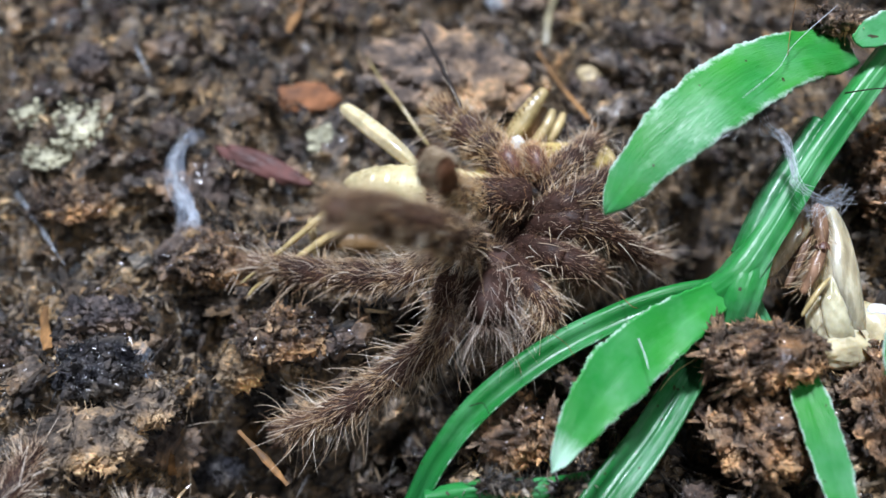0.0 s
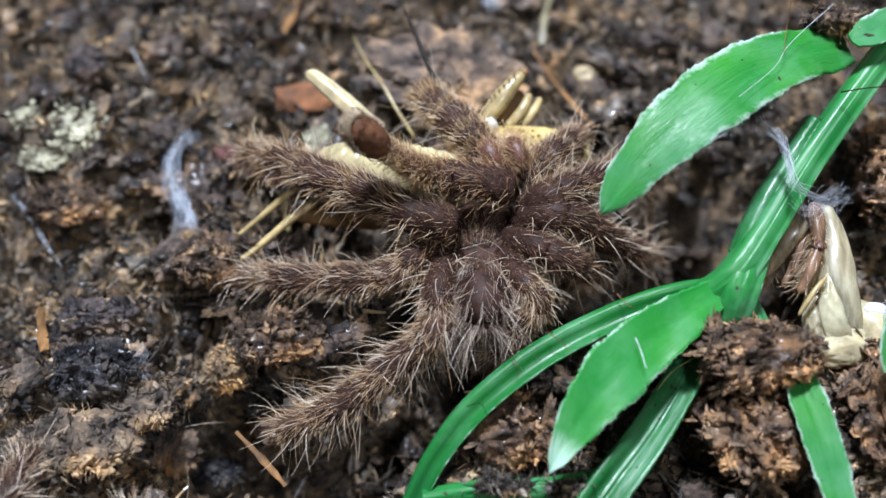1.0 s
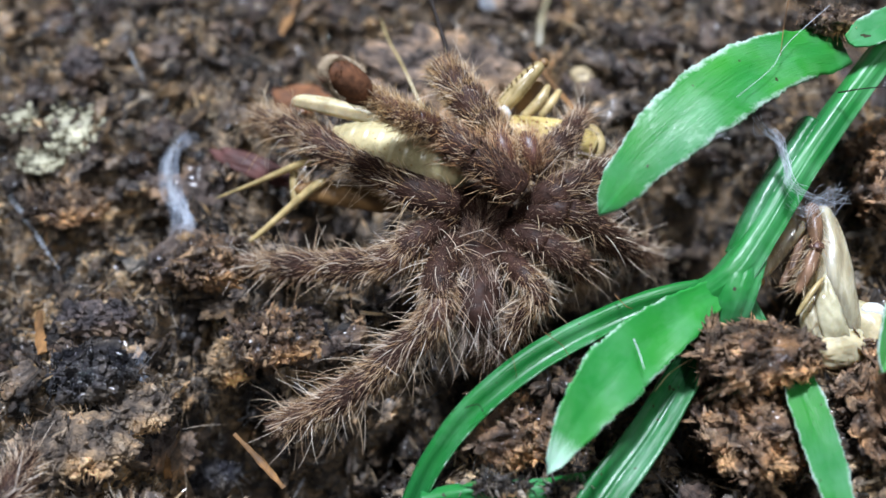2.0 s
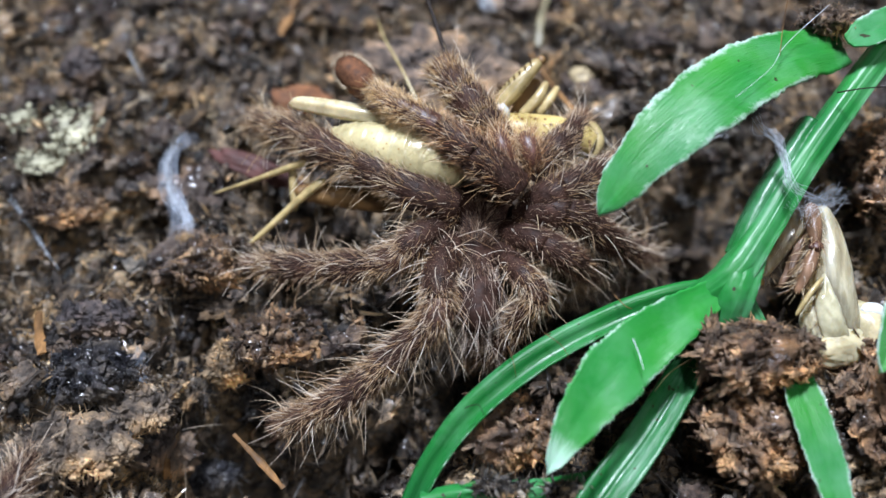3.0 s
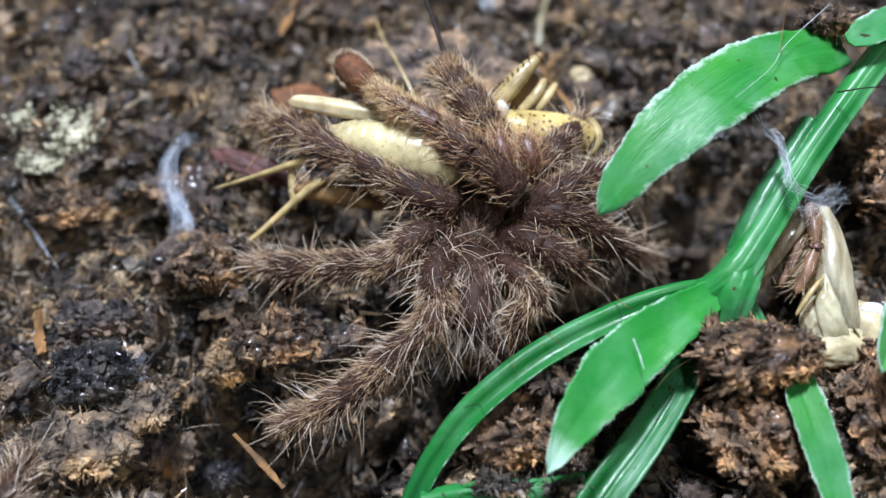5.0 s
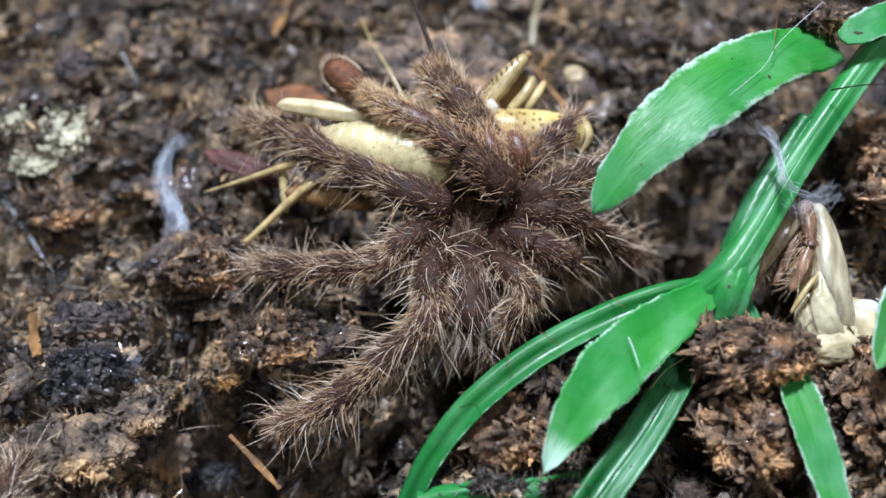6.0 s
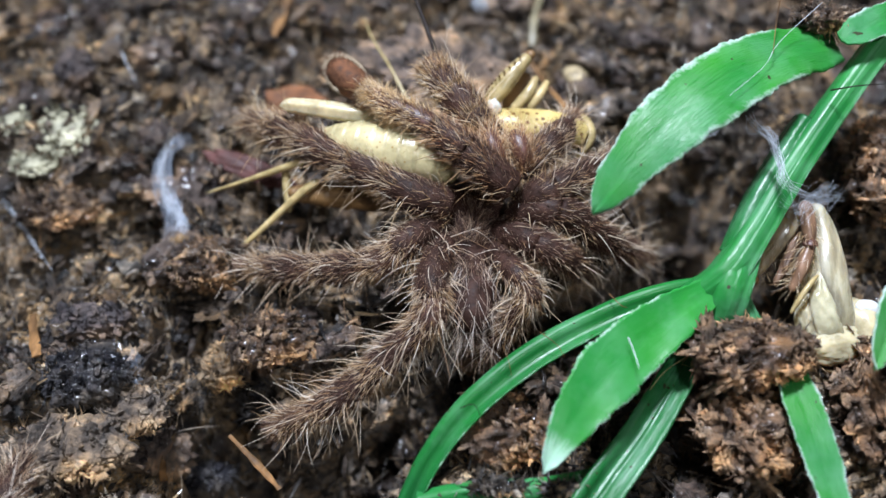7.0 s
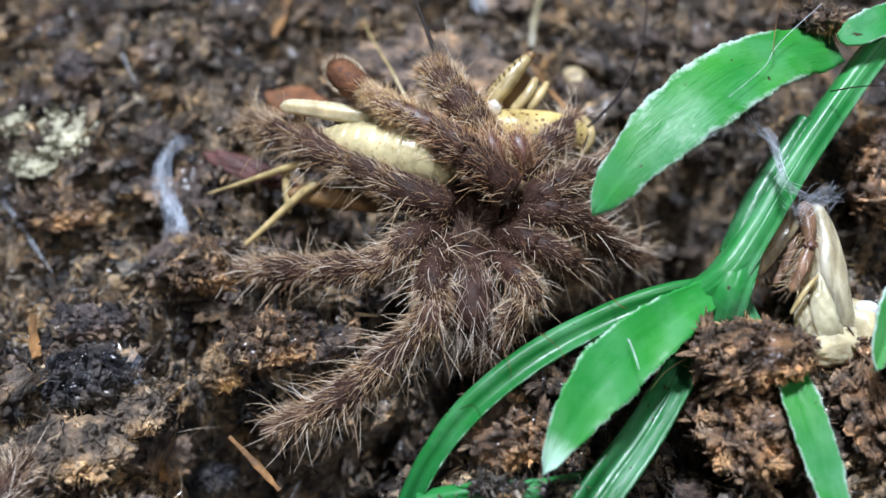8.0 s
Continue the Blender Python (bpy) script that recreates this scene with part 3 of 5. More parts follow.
# ---- plastic plant ----
def blade(parent, line, width, up, seed, teeth=38, cup=0.12, sharp=0.55, crease=0.07, base=0.06, roof=0.0, material=None):
    """A thick lance-shaped leaf along a line, with a toothed rim and a crease down the middle."""
    rng = np.random.default_rng(seed)
    n, m = 170, 13
    c = curve(line, n)
    _, side, top = frames_along(c, up)
    s = np.linspace(0, 1, n)
    w = width * np.sin(math.pi * np.clip(base + (1 - base) * s, 0, 1)) ** sharp * (1 - 0.25 * s ** 3)
    w = w * np.clip((1 - s) / 0.05, 0.04, 1) ** 0.6
    saw = 0.035 * ((s * teeth) % 1.0) + 0.07 * rng.random(n) + 0.06 * value_noise(s * 23, s * 0 + seed, 31)
    t = np.linspace(-1, 1, m)
    edge = np.abs(t) ** 8
    x = w[:, None] * t[None] * (1 - edge[None] * saw[:, None])
    z = cup * width * (t[None] ** 2) * np.ones((n, 1)) - crease * width * np.exp(-(t[None] / 0.13) ** 2) + 0.03 * width * np.sin(s[:, None] * 17 + 3 * t[None]) - roof * width * np.clip(-t[None], 0, 1)
    surf = c[:, None] + side[:, None] * x[..., None] + top[:, None] * z[..., None]
    thick = 0.16
    low = surf - top[:, None] * thick
    verts = np.vstack([surf.reshape(-1, 3), low.reshape(-1, 3)])
    k = n * m
    faces = []
    for i in range(n - 1):
        for j in range(m - 1):
            a = i * m + j
            faces += [[a, a + m, a + m + 1, a + 1], [k + a, k + a + 1, k + a + m + 1, k + a + m]]
        for j in (0, m - 1):
            a = i * m + j
            faces.append([a, k + a, k + a + m, a + m] if j == 0 else [a, a + m, k + a + m, k + a])
    for i in (0, n - 1):
        for j in range(m - 1):
            a = i * m + j
            faces.append([a, a + 1, k + a + 1, k + a] if i == 0 else [a, k + a, k + a + 1, a + 1])
    uv = np.stack([np.repeat(s, m), np.tile((t + 1) / 2, n)], 1)
    return part("leaf", (verts, faces), material or LEAF, parent, uv=np.vstack([uv, uv]))


STEM_FORM = [(1.10, 0.02), (0.86, 0.30), (0.58, 0.66), (0.24, 0.88), (-0.10, 0.86), (-0.34, 0.72), (-0.50, 0.66), (-0.72, 0.42), (-0.88, 0.18), (-1.14, 0.06), (-1.14, -0.06), (-0.80, -0.35), (0, -0.6), (0.80, -0.35), (1.10, -0.08)]
ARM_FORM = [(0.92, -0.05), (0.86, 0.28), (0.62, 0.55), (0.30, 0.60), (0.02, 0.44), (-0.20, 0.14), (-0.45, -0.02), (-0.80, 0.02), (-1.10, 0.20), (-1.20, 0.18), (-1.20, 0.06), (-0.80, -0.25), (0, -0.45), (0.65, -0.35)]
GUTTER_FORM = [(1.0, 0.10), (0.95, 0.42), (0.78, 0.52), (0.52, 0.46), (0.28, 0.14), (0.12, 0.05), (-0.05, 0.10), (-0.18, 0.04), (-0.42, 0.16), (-0.72, 0.28), (-1.0, 0.42), (-1.10, 0.38), (-1.10, 0.20), (-0.6, -0.3), (0, -0.5), (0.6, -0.4)]


def stalk(parent, line, radii, up, name="stem", flat=0.95, material=None, form=STEM_FORM, turned=0.0, lips=1.04):
    """A moulded stem swept along a line: its cross-section has a raised face and thin pale flanges at its sides."""
    n = 70
    c = curve(line, n)
    r = curve([[a] for a in radii], n)[:, 0]
    _, side, top = frames_along(c, up)
    f = np.asarray(form, dtype=float)
    closed = curve(np.vstack([f, f[:1]]), 3 * len(f) + 1)[:-1]
    ca, sa = math.cos(radians(turned)), math.sin(radians(turned))
    u, v = closed[:, 0] * ca - closed[:, 1] * sa * flat, closed[:, 0] * sa + closed[:, 1] * ca * flat
    ripple = 1 + 0.025 * value_noise(np.arange(n)[:, None] * 0.5, np.arange(len(closed))[None] * 0.35, 61)
    verts = c[:, None] + (side[:, None] * u[None, :, None] + top[:, None] * v[None, :, None]) * (r[:, None] * ripple)[..., None]
    k = len(closed)
    faces = [[i * k + j, i * k + (j + 1) % k, (i + 1) * k + (j + 1) % k, (i + 1) * k + j] for i in range(n - 1) for j in range(k)]
    faces += [list(range(k)), [(n - 1) * k + j for j in reversed(range(k))]]
    rim = np.clip((np.abs(closed[:, 0]) - lips) / 0.10, 0, 1)
    around = 0.5 + 0.45 * rim + 0.22 * np.linspace(-1, 1, k) * (1 - rim)
    uv = np.stack([np.repeat(np.linspace(0.25, 0.8, n), k), np.tile(around, n)], 1)
    return part(name, (verts.reshape(-1, 3), faces), material or STEM, parent, uv=uv)


FACE = (-0.19, -0.20, 0.96)


def plastic_plant():
    plant = thing("artificial_plant", (16.17, -4.17, 5.0), "bright green moulded plastic plant lying on damp soil", "plant")
    stalk(plant, [(28.88, 11.15, 13.6), (25.56, 8.03, 11.8), (20.99, 2.41, 9.4), (17.7, -2.41, 7.9), (16.13, -4.47, 7.2), (14.65, -5.29, 6.3), (12.92, -6.12, 5.5)], [0.86, 0.86, 0.88, 0.92, 1.0, 0.85, 0.5], (-0.32, -0.06, 0.94))
    stalk(plant, [(16.43, -4.44, 6.0), (12.78, -5.21, 6.0), (9.19, -6.42, 5.5), (4.95, -8.72, 5.0), (1.44, -11.39, 4.0), (-0.75, -13.76, 2.5), (-2.16, -16.12, 1.0)], [0.55, 0.74, 0.80, 0.85, 0.82, 0.72, 0.64], (-0.3, -0.1, 0.95), material=DARKSTEM, form=ARM_FORM)
    stalk(plant, [(15.21, -5.99, 4.5), (13.45, -8.99, 4.2), (11.11, -12.58, 3.6), (8.94, -15.34, 3.0), (7.13, -17.76, 2.6)], [0.75, 0.92, 1.05, 1.12, 1.12], (-0.2, -0.5, 0.8), material=DARKSTEM, form=GUTTER_FORM)
    stalk(plant, [(9.18, -15.22, 2.3), (5.45, -15.58, 2.2), (1.74, -15.62, 2.0), (-1.37, -15.89, 1.4)], [0.9, 0.65, 0.6, 0.55], (0, -0.3, 1))
    stalk(plant, [(16.5, -4.83, 5.4), (17.8, -7.61, 5.0), (19.35, -9.56, 5.2)], [0.9, 0.7, 0.5], (0, -0.3, 1))
    stalk(plant, [(18.3, -1.59, 7.6), (17.01, -3.56, 7.3), (16.1, -5.6, 6.6), (15.55, -7.26, 4.4)], [0.6, 0.95, 1.1, 0.8], (-0.32, -0.06, 0.94))
    stalk(plant, [(21.48, 4.41, 9.9), (20.04, 2.36, 9.2), (18.16, -0.48, 8.3), (16.61, -3.3, 7.2)], [0.8, 0.86, 0.86, 0.8], (-0.32, -0.06, 0.94), "sheath", 0.9, DARKSTEM)
    knot = blob((15.04, -5.21, 6.0), (2.2, 1.2, 0.6), 99, 4, 0.9, 0.06, (6, 4, 25))
    part("fork", knot, DARKSTEM, plant, uv=np.full((len(knot[0]), 2), 0.5))
    blade(plant, [(23.7, 9.11, 11.6), (19.79, 6.71, 13.3), (16.24, 3.9, 14.5), (12.83, 1.11, 14.2), (10.15, -1.27, 13.0), (8.08, -3.6, 11.5)], 2.2, FACE, 1, sharp=0.42, cup=0.06, roof=0.22)
    blade(plant, [(16.75, -4.2, 6.5), (13.03, -7.23, 7.1), (10.32, -9.47, 7.1), (8.35, -11.55, 6.9), (6.76, -13.6, 6.3), (5.21, -16.1, 5.4)], 1.9, (0.2, -0.25, 0.93), 2, cup=0.08, sharp=0.6, crease=0.03, base=0.0, material=SMOOTHLEAF)
    blade(plant, [(18.93, -8.95, 5.4), (19.43, -11.08, 5.4), (20.08, -14.28, 5.0), (20.59, -17.25, 4.4), (20.74, -20.47, 4.0)], 1.2, (0.1, -0.4, 0.9), 3, cup=0.05, sharp=0.45)
    blade(plant, [(27.37, -3.34, 10.0), (25.17, -6.82, 9.6), (23.76, -9.3, 9.0), (22.81, -11.42, 8.2)], 1.3, (0.3, -0.4, 0.85), 4)
    blade(plant, [(23.25, 7.7, 13.3), (25.03, 8.65, 13.5), (27.27, 9.83, 13.5), (30.7, 12.28, 13.0)], 1.2, FACE, 5)
    return plant


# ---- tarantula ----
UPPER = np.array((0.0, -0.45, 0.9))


def pelt(line, radii, rng, count, long, thick, lean=0.9, droop=0.25, steps=3, curl=0.25, start=0.0, stop=1.0, where=None, under=0.0, sweep=(-0.3, 0.7)):
    """Hairs standing round a limb; where gathers them at places along it, under thins them on its upper side."""
    tan, side, top = frames_along(line)
    along = start + (stop - start) * rng.random(count) ** 0.8
    if where is not None:
        along = np.clip(np.asarray(where)[rng.integers(0, len(where), count)] + rng.normal(size=count) * 0.022, 0, 0.999)
    i = np.minimum((along * (len(line) - 1)).astype(int), len(line) - 2)
    t = np.clip(along * (len(line) - 1) - i, 0, 1)
    a = rng.uniform(0, 2 * math.pi, count)
    out = side[i] * np.cos(a)[:, None] + top[i] * np.sin(a)[:, None]
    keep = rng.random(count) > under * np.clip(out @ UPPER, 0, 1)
    i, t, out = i[keep], t[keep], out[keep]
    count, t2 = len(i), t[:, None]
    c = line[i] * (1 - t2) + line[i + 1] * t2
    r = radii[i] * (1 - t2[:, 0]) + radii[i + 1] * t2[:, 0]
    ways = out + tan[i] * (lean * rng.uniform(0.4, 1.5, (count, 1))) + rng.normal(size=(count, 3)) * 0.2
    bend = tan[i] * rng.uniform(*sweep, (count, 1)) + rng.normal(size=(count, 3)) * curl - np.array((0, 0.3 * droop, droop)) * rng.uniform(0.2, 1.6, (count, 1))
    size = long[0] + (long[1] - long[0]) * rng.random(count) ** 1.15
    return strands(c + out * r[:, None] * 0.97, ways, size, rng.uniform(thick[0], thick[1], count), bend, rng, steps)


LEG_CUTS = [("leg", 0.0, 0.34), ("patella", 0.32, 0.47), ("tibia", 0.45, 0.70), ("metatarsus", 0.68, 0.88), ("tarsus", 0.86, 1.0)]
KNOTS = (0.30, 0.335, 0.44, 0.47, 0.66, 0.69, 0.85, 0.88, 0.96)


def spider_leg(parent, line, radii, seed, long=(1.0, 3.0), bristles=320, name="leg", hue=None, hair=None, whorl=None, pile=None, cuts=LEG_CUTS, lush=1.0, nap=0.0):
    """A jointed hairy leg that hinges at its root: pieces with rounded ends, short dark pile, golden whorls at the joints, sparse long bristles."""
    rng = np.random.default_rng(seed)
    n = 61
    c = curve(line, n)
    r = 0.9 * curve([[a] for a in radii], n)[:, 0]
    root = None
    for label, a, b in cuts:
        i, j = round(a * (n - 1)), round(b * (n - 1))
        piece = tube(curve(c[i:j + 1], 20), curve(r[i:j + 1, None], 20)[:, 0] * rounded(20, 0.03, 0.07), 16)
        mat = hue if hue and (label == "patella" or name == "pedipalp") else SCOPULA if label == "tarsus" else CUTICLE
        if root is None:
            root = part(name, piece, mat, parent, origin=c[0])
        else:
            part(label, piece, mat, root)
    span = float(np.linalg.norm(np.diff(c, axis=0), axis=1).sum())
    k = span / 16.0
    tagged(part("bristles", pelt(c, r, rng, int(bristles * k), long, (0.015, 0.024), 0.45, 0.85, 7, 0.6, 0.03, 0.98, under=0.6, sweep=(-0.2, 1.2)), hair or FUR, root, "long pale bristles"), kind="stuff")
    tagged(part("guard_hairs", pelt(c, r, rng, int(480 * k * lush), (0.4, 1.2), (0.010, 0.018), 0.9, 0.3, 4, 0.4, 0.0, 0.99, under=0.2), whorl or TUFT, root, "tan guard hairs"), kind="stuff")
    tagged(part("underfur", pelt(c, r, rng, int(6500 * k), (0.12, 0.46), (0.009, 0.015), 1.2, 0.05, 3, 0.4, nap), pile or FUZZ, root), kind="stuff")
    tagged(part("lying_fur", pelt(c, r, rng, int(1500 * k), (0.35, 0.95), (0.008, 0.014), 2.3, 0.1, 4, 0.35), LYING, root, "lying reddish brown fur"), kind="stuff")
    tagged(part("joint_fur", pelt(c, r, rng, int(1350 * k * lush), (0.25, 0.85), (0.009, 0.016), 1.2, 0.1, 4, 0.3, where=KNOTS), whorl or TUFT, root, "greyish gold fur round the joints"), kind="stuff")
    return root


LEGS = {}
TIPS = {}


def tarantula():
    body = thing("tarantula", (1.55, -0.95, 5.0), "hairy dark brown young tarantula holding a pale cricket", "spider")
    rng = np.random.default_rng(3)
    v = blob((1.74, 0.38, 4.9), (2.4, 3.0, 1.3), 5, 4, 1.2, 0.10, (12, 0, 0))
    head = part("carapace", v, CUTICLE, body, "dark brown furry carapace")
    part("eye_mound", blob((2.1, 2.49, 5.8), (0.6, 0.45, 0.4), 6, 3, 1, 0.1), BLACK, body)
    spine = curve([(2.27, 2.01, 5.3), (1.73, 0.16, 5.2), (1.55, -1.22, 4.8)], 20)
    tagged(part("head_fur", pelt(spine, np.linspace(1.2, 1.2, 20), rng, 4200, (0.25, 0.8), (0.010, 0.018), -1.2, 0.2), FUZZ, head), kind="stuff")
    v = blob((1.7, -4.05, 4.0), (1.75, 2.6, 1.8), 8, 4, 1.1, 0.08, (-14, 0, 0))
    tail = part("abdomen", v, CUTICLE, body, "brown abdomen with long pale hair")
    spine = curve([(1.82, -1.84, 4.6), (1.63, -4.05, 4.0), (1.52, -6.36, 2.9)], 20)
    girth = np.array([1.2] * 4 + [1.65] * 12 + [0.8] * 4)
    tagged(part("abdomen_fur", merged(pelt(spine, girth, rng, 330, (1.6, 3.9), (0.010, 0.018), 1.9, 0.5, 6, 0.4, 0.2),
                                      pelt(spine, girth, rng, 650, (0.6, 1.5), (0.008, 0.015), 1.9, 0.3, 4, 0.35, 0.1)), ASHFUR, tail, "long ash blond hair"), kind="stuff")
    tagged(part("abdomen_underfur", pelt(spine, girth, rng, 6500, (0.2, 0.75), (0.009, 0.016), 1.7, 0.1), FUZZ, tail), kind="stuff")
    # jaws
    for line, k in (([(3.39, 2.15, 8.4), (2.94, 2.78, 9.4), (2.46, 4.26, 9.5)], 1), ([(4.94, 2.15, 8.2), (4.57, 2.79, 9.2), (4.17, 4.18, 9.3)], 2)):
        c = curve(line, 20)
        jaw = part("chelicera", tube(c, 0.56 * rounded(20, 0.1, 0.3), 16), REDCUT, body, "reddish brown jaw")
        tagged(part("jaw_bristles", merged(pelt(c, np.full(20, 0.53), rng, 260, (0.5, 1.3), (0.009, 0.016), 0.9, 0.1, 4), pelt(c, np.full(20, 0.53), rng, 1500, (0.15, 0.5), (0.008, 0.014), 1.2, 0)), RUSTFUR, jaw), kind="stuff")
    legs = {
        "front_left": ([(0.54, 0.67, 6.5), (-1.64, 0.98, 7.2), (-4.54, 2.75, 7.4), (-7.73, 4.75, 7.1), (-9.98, 6.44, 6.6), (-12.56, 7.67, 6.1)], [1.15, 1.25, 1.2, 1.15, 1.05, 0.8], 11),
        "middle_left": ([(0.03, 0.57, 5.5), (-1.96, -1.59, 6.2), (-3.45, -2.53, 5.4), (-6.21, -2.24, 4.2), (-9.77, -1.47, 3.0), (-13.65, -0.47, 1.9)], [0.9, 1.0, 1.0, 0.95, 0.9, 0.6], 12),
        "rear_left": ([(0.2, -0.53, 5.0), (-0.62, -4.05, 6.0), (-0.77, -6.36, 5.4), (-3.04, -8.03, 3.8), (-6.29, -10.09, 2.2), (-10.07, -11.3, 0.9)], [0.9, 1.05, 1.0, 1.0, 0.95, 0.65], 13),
        "front_right": ([(3.59, 2.78, 7.4), (2.55, 4.19, 8.6), (1.47, 5.58, 9.4), (0.27, 7.16, 9.8), (-0.8, 8.97, 10.0)], [1.1, 1.25, 1.3, 1.2, 0.95], 14),
        "second_right": ([(4.76, 2.18, 7.2), (5.66, 3.1, 8.0), (6.64, 4.25, 8.2), (8.32, 7.33, 7.0)], [0.9, 1.05, 1.05, 0.75], 15),
        "third_right": ([(4.6, 0.74, 6.3), (6.02, 0.73, 7.6), (7.93, 1.87, 7.4), (9.93, 4.04, 6.0), (12.44, 7.4, 3.6)], [1.05, 1.2, 1.15, 1.0, 0.7], 16),
        "fourth_right": ([(3.94, 0.27, 5.8), (5.8, -0.03, 7.0), (7.47, -0.28, 6.8), (9.67, -0.05, 4.2), (11.58, 0.72, 1.8), (13.08, 1.25, 0.3)], [1.0, 1.2, 1.15, 1.0, 0.9, 0.6], 17),
        "fifth_right": ([(3.28, -0.14, 5.2), (5.01, -1.81, 6.4), (6.83, -2.49, 5.9), (8.07, -1.45, 3.2), (9.19, -0.15, 0.4)], [0.95, 1.05, 1.0, 0.85, 0.6], 20),
        "rear_right": ([(2.93, -1.19, 4.8), (3.94, -3.67, 6.2), (4.94, -5.24, 6.0), (4.09, -5.9, 4.6), (3.04, -6.43, 2.8), (2.02, -6.89, 1.2)], [0.75, 0.82, 0.8, 0.75, 0.65, 0.5], 18),
    }
    warm = ("front_left", "third_right")
    for key, (line, radii, seed) in legs.items():
        LEGS[key] = spider_leg(body, line, radii, seed, (1.1, 3.5) if key in ("fourth_right", "fifth_right", "rear_right", "rear_left") else (0.9, 3.1), 210 if key in ("fourth_right", "fifth_right") else 330, hue=REDCUT if key in ("middle_left", "rear_left") else None,
                               hair=GOLD if key in warm else FUR, whorl=HONEY if key == "front_right" else TUFT, pile=LYING if key == "front_right" else None, lush={"fourth_right": 0.15, "fifth_right": 0.15, "third_right": 0.4, "front_right": 1.7, "front_left": 1.5}.get(key, 1.0))
        TIPS[key] = Vector(line[-1])
    # feeler: a dark thick base, then golden pieces that end in a velvety pad
    base = [(4.1, 0.62, 8.0), (2.43, 1.5, 9.2), (1.04, 2.44, 9.8), (-0.58, 3.89, 9.9)]
    LEGS["palp_base"] = spider_leg(body, base, [1.15, 1.2, 1.15, 0.95], 21, (0.8, 2.0), 420, "palp_femur", None, RUSTFUR, RUSTFUR, cuts=[("palp_femur", 0.0, 0.62), ("palp_patella", 0.58, 1.0)])
    TIPS["palp_base"] = Vector(base[-1])
    line = [(-0.58, 3.89, 9.9), (-1.75, 4.5, 10.1), (-3.17, 5.28, 10.2), (-4.75, 6.81, 10.0)]
    palp = spider_leg(body, line, [0.85, 0.85, 0.8, 0.6], 19, (0.4, 1.1), 1500, "pedipalp", REDCUT, HONEY, HONEY, HONEY, cuts=[("pedipalp", 0.0, 0.5), ("palp_tibia", 0.45, 1.0)], nap=0.5)
    pad = curve([(-4.56, 6.56, 9.7), (-5.79, 7.84, 9.9), (-6.87, 8.97, 10.0)], 16)
    part("pad", tube(pad, 0.92 * rounded(16, 0.1, 0.4), 18), PADSKIN, palp, "dark velvety foot pad")
    way = (pad[-1] - pad[0]) / np.linalg.norm(pad[-1] - pad[0])
    face = np.array((0.0, -0.573, 0.819))
    face = face - way * (face @ way)
    across = np.cross(way, face)
    a = rng.uniform(-1.9, 1.9, 3200)[:, None]
    out = np.cos(a) * way + np.sin(a) * across
    rim = pad[8] + np.cos(a) * way * 1.4 + np.sin(a) * across * 0.86 + face * rng.uniform(-0.7, 0.45, (3200, 1))
    geo = strands(rim, out * 0.9 + 0.35 * face + rng.normal(size=(3200, 3)) * 0.2, rng.uniform(0.2, 0.45, 3200), rng.uniform(0.010, 0.018, 3200), rng.normal(size=(3200, 3)) * 0.2, rng, 3)
    tagged(part("pad_fringe", geo, RIMFUR, palp, "pale fringe round the pad"), kind="stuff")
    tagged(part("pad_fuzz", pelt(pad, np.full(16, 0.88), rng, 2600, (0.06, 0.16), (0.010, 0.018), 0.5, 0), RUSTPILE, palp), kind="stuff")
    LEGS["palp"], TIPS["palp"] = palp, Vector((-6.32, 8.35, 10.0))
    return body


# ---- cricket prey ----
def ringed(line, radii, rings, depth=0.05, sides=20, n=90):
    """A segmented belly: overlapping rings along a line."""
    c = curve(line, n)
    r = curve([[a] for a in radii], n)[:, 0]
    s = np.linspace(0, 1, n)
    return tube(c, r * (1 + depth * (((s * rings) % 1.0) - 0.5)) * np.sqrt(np.clip(np.minimum(s, 1 - s) / 0.06, 0.03, 1)), sides, flat=0.9)


def limb(line, radii, n=24, sides=10, blunt=0.1, ribs=0, depth=0.0):
    c = curve(line, n)
    return tube(c, curve([[a] for a in radii], n)[:, 0] * rounded(n, 0, blunt), sides, ridges=ribs, depth=depth)


CRICKET = {}


